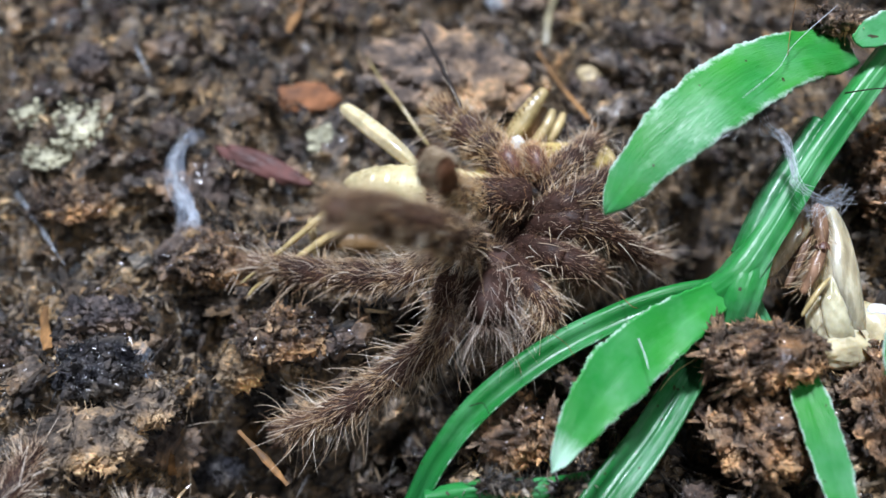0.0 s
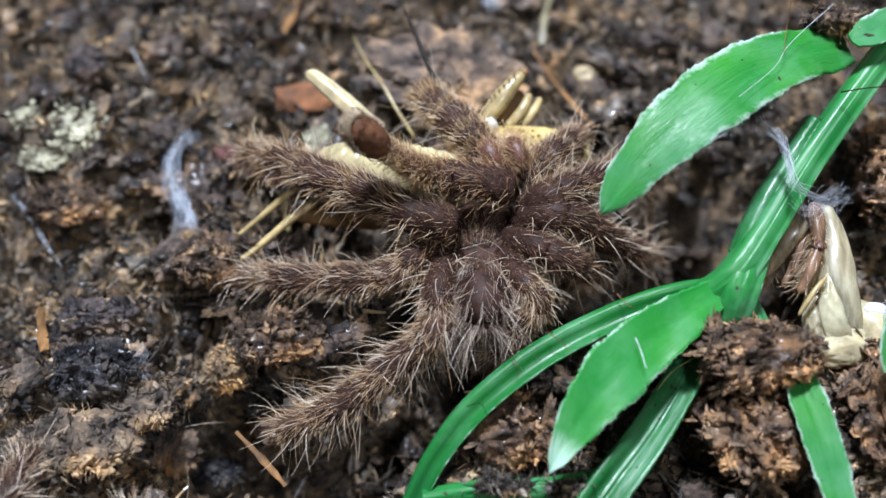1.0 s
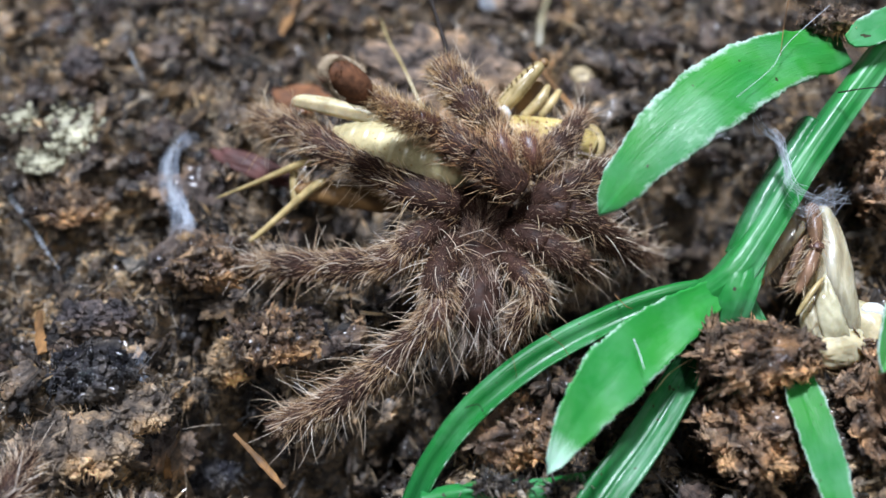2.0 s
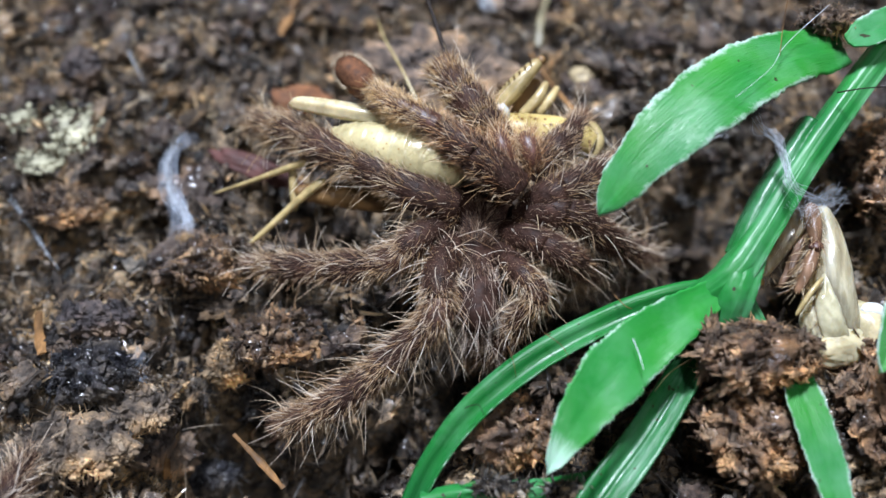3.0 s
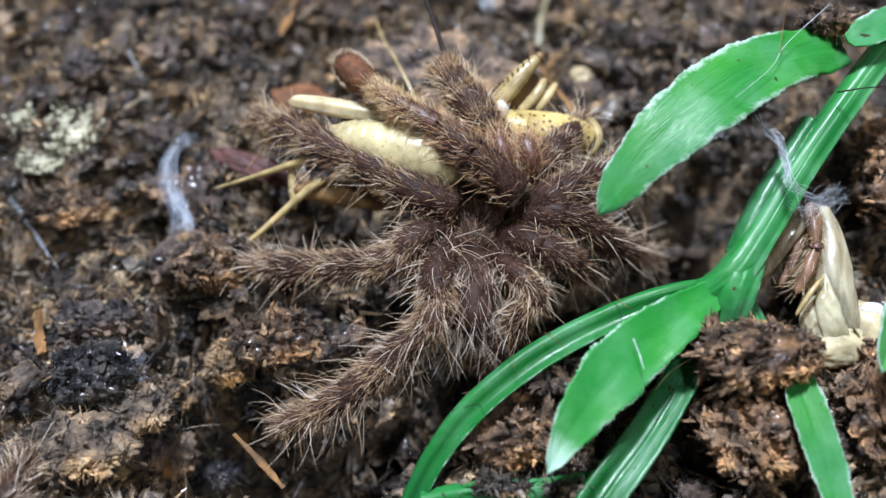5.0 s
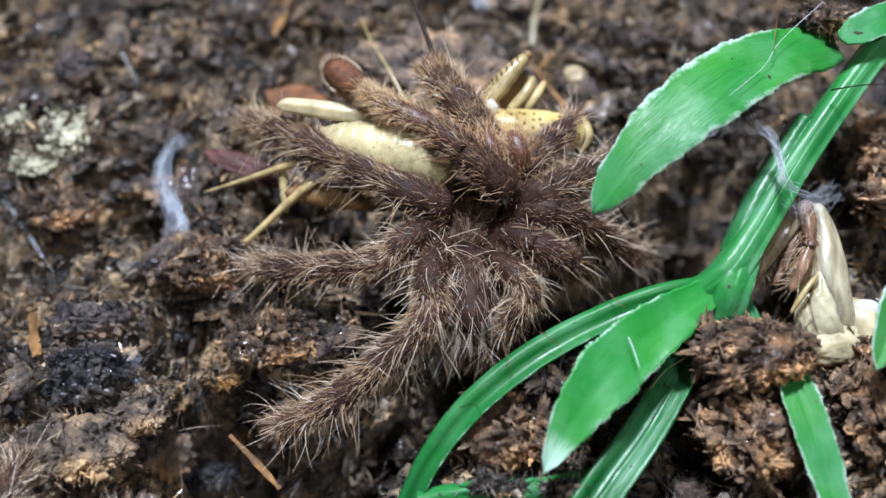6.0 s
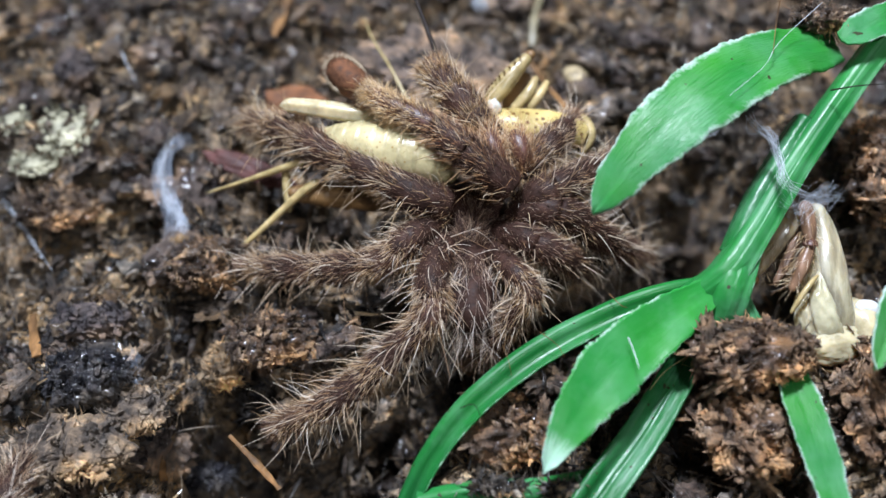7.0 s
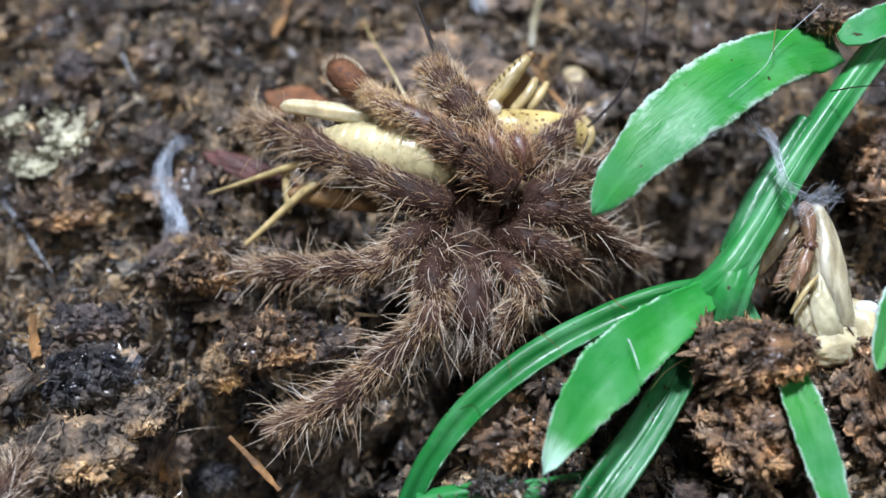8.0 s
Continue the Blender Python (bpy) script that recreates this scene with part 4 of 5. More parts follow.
def cricket():
    prey = thing("cricket", (-1.88, 4.54, 6.0), "dead pale yellow cricket gripped by the tarantula", "cricket")
    part("abdomen", ringed([(-7.67, 5.4, 7.4), (-5.98, 4.87, 7.6), (-3.54, 4.08, 7.8), (-1.32, 3.51, 7.8), (1.23, 3.56, 7.2)], [0.35, 1.2, 1.7, 1.75, 1.5], 11, 0.07), FLECKED, prey, "cream ringed abdomen with fine flecks")
    part("thorax", ringed([(0.21, 4.17, 7.0), (2.28, 5.46, 7.6), (4.69, 5.74, 7.8), (7.49, 5.76, 7.4), (8.74, 5.46, 6.8)], [1.0, 1.25, 1.2, 1.1, 0.8], 6, 0.03), DOTTED, prey, "yellow thorax with rows of brown dots")
    part("belly_shell", ringed([(-9.74, 3.2, 4.6), (-8.73, 3.15, 4.5), (-6.46, 3.09, 4.4), (-3.65, 2.98, 4.2), (-1.55, 3.07, 4.2)], [0.2, 0.6, 0.85, 0.85, 0.6], 7, 0.12), AMBER, prey, "amber translucent side plate")
    part("pulp", blob((3.01, 6.23, 8.9), (0.5, 0.5, 0.62), 33, 3, 1.2, 0.25), PULP, prey, "wet white pulp")
    fem = part("femur", limb([(-10.03, 7.12, 8.2), (-9.13, 6.9, 8.4), (-6.66, 6.31, 8.6), (-4.59, 5.86, 8.6), (-2.88, 5.62, 8.2)], [0.24, 0.46, 0.56, 0.5, 0.36], 30, 30, 0.2, 5, 0.07), CREAM, prey, "smooth cream thigh", origin=(-3.23, 5.76, 8.3))
    CRICKET["femur"], TIPS["femur"] = fem, Vector((-10.03, 7.12, 8.2))
    leg = part("hind_femur", limb([(2.65, 7.25, 7.9), (3.7, 8.39, 8.6), (4.57, 9.25, 9.2), (5.39, 10.06, 9.6)], [0.45, 0.62, 0.5, 0.32]), STRAW, prey, "straw thigh with a toothed rim")
    part("knee", blob((5.42, 10.06, 9.6), (0.3, 0.32, 0.28), 34, 2, 1, 0.1), AMBER, leg, "orange knee")
    edge = curve([(2.29, 7.65, 8.6), (3.33, 8.4, 9.2), (5.07, 9.82, 10.0)], 12)
    for q in edge[1:-1]:
        part("tooth", limb([q, q + (0, -0.15, 0.3)], [0.10, 0.03], 5, 6), AMBER, leg)
    part("wing_pad", blob((4.63, 8.7, 7.6), (0.7, 1.5, 0.25), 35, 3, 1, 0.1, (35, 0, -35)), AMBER, prey, "amber wing bud")
    part("middle_leg", limb([(4.24, 7.32, 7.4), (5.3, 8.33, 8.0), (5.85, 9.39, 8.4)], [0.3, 0.36, 0.2]), STRAW, prey)
    part("middle_leg", limb([(5.31, 7.55, 7.3), (6.02, 8.37, 7.8), (6.58, 9.38, 8.0)], [0.26, 0.3, 0.18]), STRAW, prey)
    part("curled_leg", limb([(7.71, 6.82, 7.6), (8.75, 6.54, 7.4), (9.03, 5.51, 7.0), (8.19, 4.44, 6.4)], [0.25, 0.36, 0.36, 0.25]), STRAW, prey, "curled yellow leg")
    part("foreleg", limb([(-1.42, 8.54, 5.1), (-2.52, 10.43, 5.7), (-3.55, 12.54, 6.1), (-4.66, 14.85, 6.1), (-5.4, 17.17, 5.9)], [0.14, 0.12, 0.10, 0.07, 0.03]), STRAW, prey, "thin straw foreleg")
    feeler = part("antenna", limb([(0.21, 7.42, 9.0), (-0.31, 9.54, 9.6), (-1.02, 11.76, 10.2), (-2.01, 14.86, 10.6)], [0.2, 0.18, 0.15, 0.11]), BLACK, prey, "thin black antenna")
    second = part("antenna", limb([(7.8, 5.18, 7.4), (9.24, 6.37, 7.6), (11.16, 8.75, 7.8), (12.46, 11.71, 8.0), (13.15, 14.29, 8.2), (13.62, 17.99, 8.2)], [0.10, 0.10, 0.10, 0.09, 0.07, 0.05], 30), BLACK, prey, "thin black antenna", origin=(7.8, 5.18, 7.4))
    CRICKET["antenna"], TIPS["antenna"] = second, Vector((13.15, 14.29, 8.2))
    a = part("cercus", limb([(-8.48, 4.38, 6.2), (-9.93, 4.28, 5.6), (-12.52, 4.16, 4.4), (-15.12, 4.15, 3.2)], [0.25, 0.23, 0.15, 0.05]), STRAW, prey, "tapering straw tail spike", origin=(-8.48, 4.38, 6.2))
    b = part("cercus", limb([(-7.6, 3.39, 5.6), (-8.83, 2.67, 5.0), (-11.16, 1.26, 3.4), (-12.6, 0.39, 2.5), (-13.08, -0.12, 2.0)], [0.27, 0.27, 0.20, 0.13, 0.07]), STRAW, prey, "tapering straw tail spike", origin=(-7.6, 3.39, 5.6))
    CRICKET["spike_a"], TIPS["spike_a"] = a, Vector((-15.12, 4.15, 3.2))
    CRICKET["spike_b"], TIPS["spike_b"] = b, Vector((-12.74, 0.39, 2.5))
    part("shin", limb([(-9.81, 4.51, 5.2), (-9.69, 3.42, 4.6), (-9.54, 2.14, 3.8)], [0.25, 0.28, 0.2]), STRAW, prey)
    return prey


# ---- remains of a second cricket ----
def shell(left, right, bulge, seed, n=40, m=16, thick=0.14, rumple=0.06):
    """A thin hollow plate between two edges, bulged outwards and slightly rumpled."""
    a, b = curve(left, n), curve(right, n)
    t = np.linspace(0, 1, m)
    mid = a[:, None] * (1 - t)[None, :, None] + b[:, None] * t[None, :, None]
    tan = np.gradient((a + b) / 2, axis=0)
    up = np.cross(b - a, tan)
    up /= np.linalg.norm(up, axis=1, keepdims=True) + 1e-9
    up = up * np.sign(up[:, 2:3] + 1e-6)
    s = np.linspace(0, 1, n)[:, None]
    lift = bulge * np.sin(math.pi * t)[None] ** 0.7 * np.sin(math.pi * np.clip(0.12 + 0.8 * s, 0, 1)) + rumple * value_noise(s * 9 + 0 * t[None], t[None] * 5 + seed + 0 * s, 71)
    surf = mid + up[:, None] * lift[..., None]
    low = surf - up[:, None] * thick
    k = n * m
    faces = []
    for i in range(n - 1):
        for j in range(m - 1):
            q = i * m + j
            faces += [[q, q + m, q + m + 1, q + 1], [k + q, k + q + 1, k + q + m + 1, k + q + m]]
        faces += [[i * m, k + i * m, k + i * m + m, i * m + m], [i * m + m - 1, i * m + 2 * m - 1, k + i * m + 2 * m - 1, k + i * m + m - 1]]
    for i in (0, n - 1):
        faces += [[i * m + j, i * m + j + 1, k + i * m + j + 1, k + i * m + j] for j in range(m - 1)]
    return np.vstack([surf.reshape(-1, 3), low.reshape(-1, 3)]), faces


def husk():
    dead = thing("cricket_husk", (23.41, -5.83, 2.0), "dried cream remains of a cricket beside the plant", "cricket")
    part("thigh", shell([(21.68, 0.27, 7.2), (21.71, -1.79, 7.0), (21.64, -3.89, 6.6), (22.46, -6.18, 5.4), (22.87, -7.2, 4.6)], [(22.59, 0.33, 6.8), (23.13, -1.61, 6.2), (23.46, -3.6, 5.6), (23.58, -5.92, 5.0), (23.78, -7.1, 4.2)], 0.7, 1), HUSK, dead, "translucent cream thigh")
    part("thigh", shell([(21.15, 0.25, 6.9), (21.07, -1.91, 6.6), (20.62, -4.02, 6.2), (19.97, -5.76, 5.6)], [(21.84, 0.27, 7.1), (21.84, -1.92, 6.9), (21.72, -3.81, 6.6), (21.39, -4.54, 6.4)], 0.45, 2), HUSK, dead, "translucent cream thigh")
    part("thigh", limb([(20.89, 0.15, 6.8), (20.15, -0.96, 6.4), (19.14, -2.24, 5.6), (18.32, -3.32, 5.0)], [0.55, 0.66, 0.5, 0.26], 30, 20, 0.15, 5, 0.05), HUSK, dead, "straw thigh with an orange tip")
    part("lobe", shell([(21.37, -4.19, 6.7), (20.85, -5.62, 6.3), (21.0, -6.88, 5.6), (21.5, -7.77, 4.8)], [(21.51, -4.11, 6.7), (22.06, -5.61, 6.3), (22.52, -6.82, 5.7), (22.84, -7.76, 4.8)], 0.3, 3, rumple=0.12), CREAM, dead, "smooth cream inner lobe")
    part("lobe", shell([(20.35, -5.37, 5.9), (19.97, -6.59, 5.3), (20.62, -7.91, 4.4)], [(21.18, -5.11, 6.1), (21.1, -6.82, 5.5), (21.61, -7.97, 4.5)], 0.2, 4, rumple=0.12), HUSK, dead, "smooth cream inner lobe")
    part("shin", limb([(21.26, -4.62, 7.1), (20.58, -5.39, 7.0), (19.99, -6.12, 6.6), (19.55, -6.7, 6.2)], [0.10, 0.15, 0.15, 0.10], 24, 10, 0.1, 4, 0.1), STRAW, dead, "thin straw shin")
    part("shin", limb([(21.05, -0.09, 7.9), (20.98, -1.71, 8.0), (20.95, -2.93, 7.7)], [0.36, 0.42, 0.3], 24, 14, 0.1, 5, 0.12), DRIED, dead, "brown dried shin")
    part("shin", limb([(20.95, -2.93, 7.7), (20.38, -4.22, 7.3), (19.67, -5.46, 6.5)], [0.32, 0.4, 0.2], 24, 14, 0.1, 5, 0.12), DRIED, dead, "brown dried shin")
    part("joint", blob((20.87, -3.11, 7.9), (0.4, 0.32, 0.3), 49, 4, 1.6, 0.3), REDCUT, dead, "red brown dried joint")
    part("belly", blob((22.24, -7.66, 4.5), (1.9, 1.2, 0.9), 42, 5, 1.3, 0.18, (10, 0, 12)), CREAM, dead, "cream swollen belly")
    part("belly_end", blob((24.26, -6.36, 4.6), (1.1, 1.9, 0.9), 40, 5, 1.0, 0.10, (0, 0, 20)), CREAM, dead)
    part("wing_fold", blob((20.12, -2.72, 5.9), (0.28, 1.5, 0.22), 44, 4, 1.8, 0.4, (25, 0, -28)), DRIED, dead, "brown dried wing fold")
    part("foot", blob((18.12, -3.62, 5.1), (0.32, 0.4, 0.3), 45, 3, 1.4, 0.25), AMBER, dead, "orange leg tip")
    part("pulp", blob((24.28, -5.73, 5.3), (0.7, 0.5, 0.3), 43, 4, 1.2, 0.2), PULP, dead, "wet white pulp")
    rng = np.random.default_rng(48)
    spine = curve([(21.05, -0.09, 7.9), (20.95, -2.93, 7.7), (19.67, -5.46, 6.5)], 24)
    side = curve([(20.89, 0.15, 6.8), (19.14, -2.24, 5.6), (18.32, -3.32, 5.0)], 24)
    tagged(part("husk_bristles", merged(pelt(spine, np.full(24, 0.35), rng, 170, (0.5, 1.5), (0.009, 0.015), 0.8, 0.4, 5, 0.5), pelt(side, np.full(24, 0.5), rng, 110, (0.4, 1.1), (0.008, 0.014), 0.8, 0.4, 5, 0.5)), GOLD, dead, "fine golden bristles"), kind="stuff")


# ---- loose things on the soil ----
def chip(name, xy, size, material, label, category, rot, seed, lift=0.3):
    c = on_soil(xy, lift)
    return tagged(part(name, blob(c, size, seed, 4, 1.3, 0.3, rot), material, origin=c), label, category)


def stick(name, line, radii, label, flat=0.28, material=TWIG):
    c = curve(line, 24)
    r = curve([[a] for a in radii], 24)[:, 0] * np.interp(np.arange(24), np.arange(0, 25, 3), 1 + 0.3 * np.random.default_rng(int(abs(line[0][0]) * 10)).uniform(-1, 1, 9))
    return tagged(part(name, tube(c, r, 6, flat=flat), material, origin=c[12], smooth=False), label, "splinter")


def web(name, line, count, spread, label, seed, thick=0.014, film=0.0):
    """A skein of silk: many fine threads along one line."""
    rng = np.random.default_rng(seed)
    geos = []
    for k in range(count):
        pts = np.asarray(line, dtype=float) + rng.normal(size=(len(line), 3)) * spread
        a = rng.uniform(0, 0.45)
        b = a + rng.uniform(0.3, 1.0 - a)
        c = curve(pts, 60)[int(a * 59):int(b * 59) + 2]
        c = curve(c, 18)
        geos.append(tube(c, np.full(18, thick * rng.uniform(0.4, 1.4)), 4))
    if film:
        c = curve(line, 40)
        geos.append(tube(c, film * (0.6 + 0.4 * np.sin(np.linspace(0.3, 2.9, 40))) * np.linspace(0.6, 1.3, 40), 8, (0.3, -0.5, 0.8), 0.25))
    return tagged(part(name, merged(*geos), SILK, origin=np.mean(line, axis=0)), label, "web", kind="stuff")


PUSHED = {}


def silk_film(left, right, seed, label):
    """A torn translucent sheet of silk spanning two edges."""
    geo = shell(left, right, 0.25, seed, 40, 14, 0.02, 0.25)
    return tagged(part("silk_sheet", geo, SILKFILM, origin=np.mean(geo[0], axis=0)), label, "web")


def litter():
    clod("bark_slab", on_soil((-0.55, 14.68), 0.5), (5.0, 3.2, 1.3), 51, SLAB, "flat pinkish brown granular slab half sunk in soil", 520, (0.12, 0.5), (18, 4, -8), 0.95, 0.15)
    chip("bark_chip", (-10.41, 13.91), (2.2, 1.0, 0.35), REDBARK, "red brown bark chip on the soil", "bark", (22, 6, 4), 52, 0.5)
    chip("bark_chip", (-12.74, 7.4), (3.3, 0.8, 0.45), DARKRED, "dark maroon bark strip on the soil", "bark", (10, 8, -20), 53, 0.7)
    chip("grit", (9.38, 16.32), (0.9, 0.9, 0.8), STONE, "pale tan grain of grit", "stone", (0, 0, 20), 54, 0.4)
    for at, size, k in (((-28.86, 11.11, 0.2), (0.9, 1.0, 0.3), 1), ((-25.2, 10.23, 0.2), (1.8, 1.9, 0.35), 2), ((-27.1, 8.04, 0.2), (1.4, 0.9, 0.3), 3)):
        clod("mineral_crust", on_soil(at[:2], 0.3), [1.25 * size[0], 1.25 * size[1], size[2]], 410 + k, LICHEN, "pale yellowish crumbly mineral crust", int(130 * size[0]), (0.08, 0.30), shredded=0.03, flat=(0.4, 0.9), core=0.5)
    clod("mineral_crust", on_soil((-9.18, 10.75), 0.3), (1.0, 1.3, 0.7), 58, LICHEN, "pale greenish crumbly mineral crust", 150, (0.12, 0.4), shredded=0.03, flat=(0.6, 1.1))
    clod("black_clod", on_soil((-20.62, -8.77), 0.5), (2.6, 2.0, 1.3), 60, ROCK, "wet black glittering clod of soil", 150, (0.2, 0.6))
    clod("black_clod", on_soil((-15.32, -10.84), 0.3), (2.4, 1.2, 1.0), 61, ROCK, "wet black glittering clod of soil", 130, (0.2, 0.6))
    clod("tan_clod", on_soil((-25.05, 4.58), 0.4), (2.8, 1.7, 0.7), 77, MIDCLOD, "flat tan crumbly clod of soil", 240, (0.12, 0.5))
    clod("pale_clod", on_soil((-21.11, -13.06), 0.4), (3.6, 2.2, 0.9), 75, PALECLOD, "flat pale grey crumbly clod of soil", 300, (0.12, 0.5))
    clod("pale_clod", on_soil((-17.96, -10.45), 0.4), (2.0, 1.8, 0.8), 76, PALECLOD, "flat pale grey crumbly clod of soil", 200, (0.12, 0.45))
    clod("grey_clod", on_soil((-21.29, -4.42), 0.8), (2.4, 1.2, 1.0), 62, GREYCLOD, "flat greyish brown clod of soil", 90, (0.2, 0.7))
    clod("grey_clod", on_soil((-25.49, 15.38), 0.6), (1.4, 1.7, 1.2), 63, GREYCLOD, "rounded greyish clod of soil", 60, (0.2, 0.6))
    clod("crumbly_clod", on_soil((-14.94, -0.59), 0.6), (2.4, 1.8, 1.3), 64, MIDCLOD, "brown crumbly clod under the leg", 260, (0.15, 0.5))
    clod("crumbly_clod", on_soil((-10.32, -5.76), 0.4), (2.7, 1.8, 0.9), 65, MIDCLOD, "brown crumbly clod of peat", 300, (0.15, 0.6))
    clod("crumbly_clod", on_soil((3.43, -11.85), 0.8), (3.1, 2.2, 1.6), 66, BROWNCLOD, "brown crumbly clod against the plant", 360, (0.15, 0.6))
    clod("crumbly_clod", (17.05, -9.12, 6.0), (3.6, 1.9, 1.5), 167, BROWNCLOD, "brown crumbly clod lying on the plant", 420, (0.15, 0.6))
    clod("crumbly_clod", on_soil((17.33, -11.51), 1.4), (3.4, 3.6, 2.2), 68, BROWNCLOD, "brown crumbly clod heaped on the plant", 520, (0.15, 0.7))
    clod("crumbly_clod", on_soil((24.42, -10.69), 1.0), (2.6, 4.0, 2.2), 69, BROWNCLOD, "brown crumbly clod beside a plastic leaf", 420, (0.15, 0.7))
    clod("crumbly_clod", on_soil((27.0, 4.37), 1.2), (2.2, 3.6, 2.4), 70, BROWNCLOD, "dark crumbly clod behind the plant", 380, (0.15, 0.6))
    clod("crumbly_clod", (22.85, 9.88, 12.8), (2.3, 0.9, 0.7), 71, MIDCLOD, "brown crumbs stuck on a plastic leaf", 200, (0.12, 0.4))
    stick("wood_splinter", [(-12.27, -11.67, 1.0), (-10.69, -13.14, 0.6), (-9.24, -14.63, 0.2)], [0.10, 0.20, 0.13], "tan wood splinter lying on soil")
    stick("wood_splinter", [on_soil((-25.27, -3.2), 0.6), on_soil((-24.83, -4.77), 0.9), on_soil((-23.95, -7.02), 0.6)], [0.22, 0.26, 0.35], "short tan splinter standing in soil")
    stick("wood_splinter", [on_soil((-11.29, 24.22), 0.8), on_soil((-11.54, 22.06), 0.7), on_soil((-12.2, 19.62), 0.6)], [0.35, 0.36, 0.25], "tan wood splinter lying on soil")
    stick("wood_splinter", [on_soil((-16.87, -11.72), 0.9), on_soil((-16.6, -12.71), 0.7)], [0.30, 0.26], "brown wood splinter lying on soil")
    stick("wood_splinter", [on_soil((6.33, 18.67), 0.8), on_soil((6.62, 21.27), 0.7), on_soil((7.45, 24.77), 0.7)], [0.26, 0.30, 0.26], "greenish grey twig lying on soil", material=OLIVE)
    stick("wood_splinter", [on_soil((5.72, 17.82), 1.6), on_soil((7.37, 14.42), 1.4), on_soil((9.34, 10.03), 1.2)], [0.10, 0.16, 0.12], "straight straw coloured stalk on soil")
    web("web", [(-17.93, 10.15, 1.9), (-18.39, 8.33, 2.2), (-18.34, 6.32, 2.2), (-17.76, 4.54, 2.0), (-16.81, 3.35, 1.6), (-16.75, 1.49, 1.4)], 30, 0.17, "white skein of spider silk across the soil", 81, 0.010, 0.0)
    web("web", [(-17.87, 5.17, 1.9), (-16.5, 2.67, 1.6), (-16.94, 0.68, 1.3), (-17.85, -0.12, 1.2)], 22, 0.26, "white skein of spider silk across the soil", 82, 0.009, 0.0)
    silk_film([(-18.2, 10.6, 1.6), (-18.96, 8.23, 1.9), (-18.89, 5.62, 1.9), (-17.83, 3.04, 1.7), (-18.26, 0.02, 1.0)], [(-16.95, 10.3, 1.5), (-17.8, 8.16, 2.0), (-17.25, 5.09, 2.0), (-16.0, 2.83, 1.7), (-16.54, 0.46, 1.0)], 6, "bluish white torn sheet of spider silk")
    silk_film([(-18.6, -6.17, 1.7), (-18.69, -7.6, 1.5), (-18.65, -9.0, 1.3)], [(-17.75, -6.94, 1.7), (-17.58, -8.21, 1.6), (-17.33, -8.99, 1.3)], 7, "small greyish torn sheet of spider silk")
    web("web", [on_soil((-23.22, 19.12), 0.9), on_soil((-22.33, 16.87), 0.9), on_soil((-21.26, 14.81), 0.8)], 6, 0.06, "grey thread of spider silk on the soil", 83)
    web("web", [on_soil((-29.05, 5.7), 0.9), on_soil((-27.28, 3.56), 0.7), on_soil((-24.82, -0.08), 0.7)], 8, 0.12, "grey thread of spider silk on the soil", 84)
    web("web", [on_soil((2.38, 25.33), 0.9), on_soil((2.77, 23.34), 0.9), on_soil((3.34, 21.85), 0.8)], 40, 0.35, "white tuft of spider silk on the soil", 85)
    web("web", [(17.1, 2.64, 12.8), (17.69, 1.95, 12.2), (18.45, 1.75, 11.8), (18.93, 0.31, 11.2), (19.05, -0.79, 10.9), (20.12, -0.97, 10.0), (22.38, -0.31, 8.5)], 30, 0.16, "silk strands between leaf, stem and soil", 86, 0.009)
    web("web", [(18.75, -1.27, 10.9), (19.91, -1.99, 9.5), (21.31, -0.71, 8.6), (22.68, 0.26, 8.4), (21.61, -1.42, 8.2)], 40, 0.36, "silk strands between leaf, stem and soil", 87, 0.005)
    web("web", [(13.86, -0.42, 13.6), (14.73, 0.29, 13.7), (15.82, 1.22, 13.8), (16.81, 2.19, 13.6)], 22, 0.1, "fine silk along the rim of a plastic leaf", 88, 0.007)
    clod("crumbly_clod", (6.6, -15.93, 3.0), (1.3, 0.5, 0.4), 73, SOIL, "loose crumbs lying on a plastic stem", 120, (0.12, 0.35))
    clod("crumbly_clod", (2.95, -15.64, 2.8), (1.6, 0.5, 0.4), 74, SOIL, "loose crumbs lying on a plastic stem", 130, (0.12, 0.35))
    PUSHED["clod"] = clod("tan_clod", on_soil((-13.39, -6.6), 1.8), (1.35, 1.45, 1.3), 72, TANCLOD, "rounded tan clod of fibres", 150, (0.15, 0.45))


def stray_leg():
    c = thing("spider_leg_end", (-22.98, -14.67, 3.0), "hairy brown tarantula leg end resting on soil", "spider leg")
    rng = np.random.default_rng(91)
    line = curve([(-25.15, -19.33, 2.6), (-23.97, -16.88, 2.8), (-23.43, -15.2, 2.7), (-23.07, -13.45, 2.2)], 30)
    r = np.linspace(1.1, 0.6, 30)
    part("tarsus", tube(line, r * rounded(30, 0, 0.15), 12), CUTICLE, c)
    tagged(part("bristles", pelt(line, r, rng, 260, (0.8, 1.9), (0.012, 0.024), 1.0, 0.2, 5, 0.5), FUR, c), kind="stuff")
    tagged(part("underfur", pelt(line, r, rng, 1500, (0.3, 0.8), (0.013, 0.024), 1.2), FUZZ, c), kind="stuff")


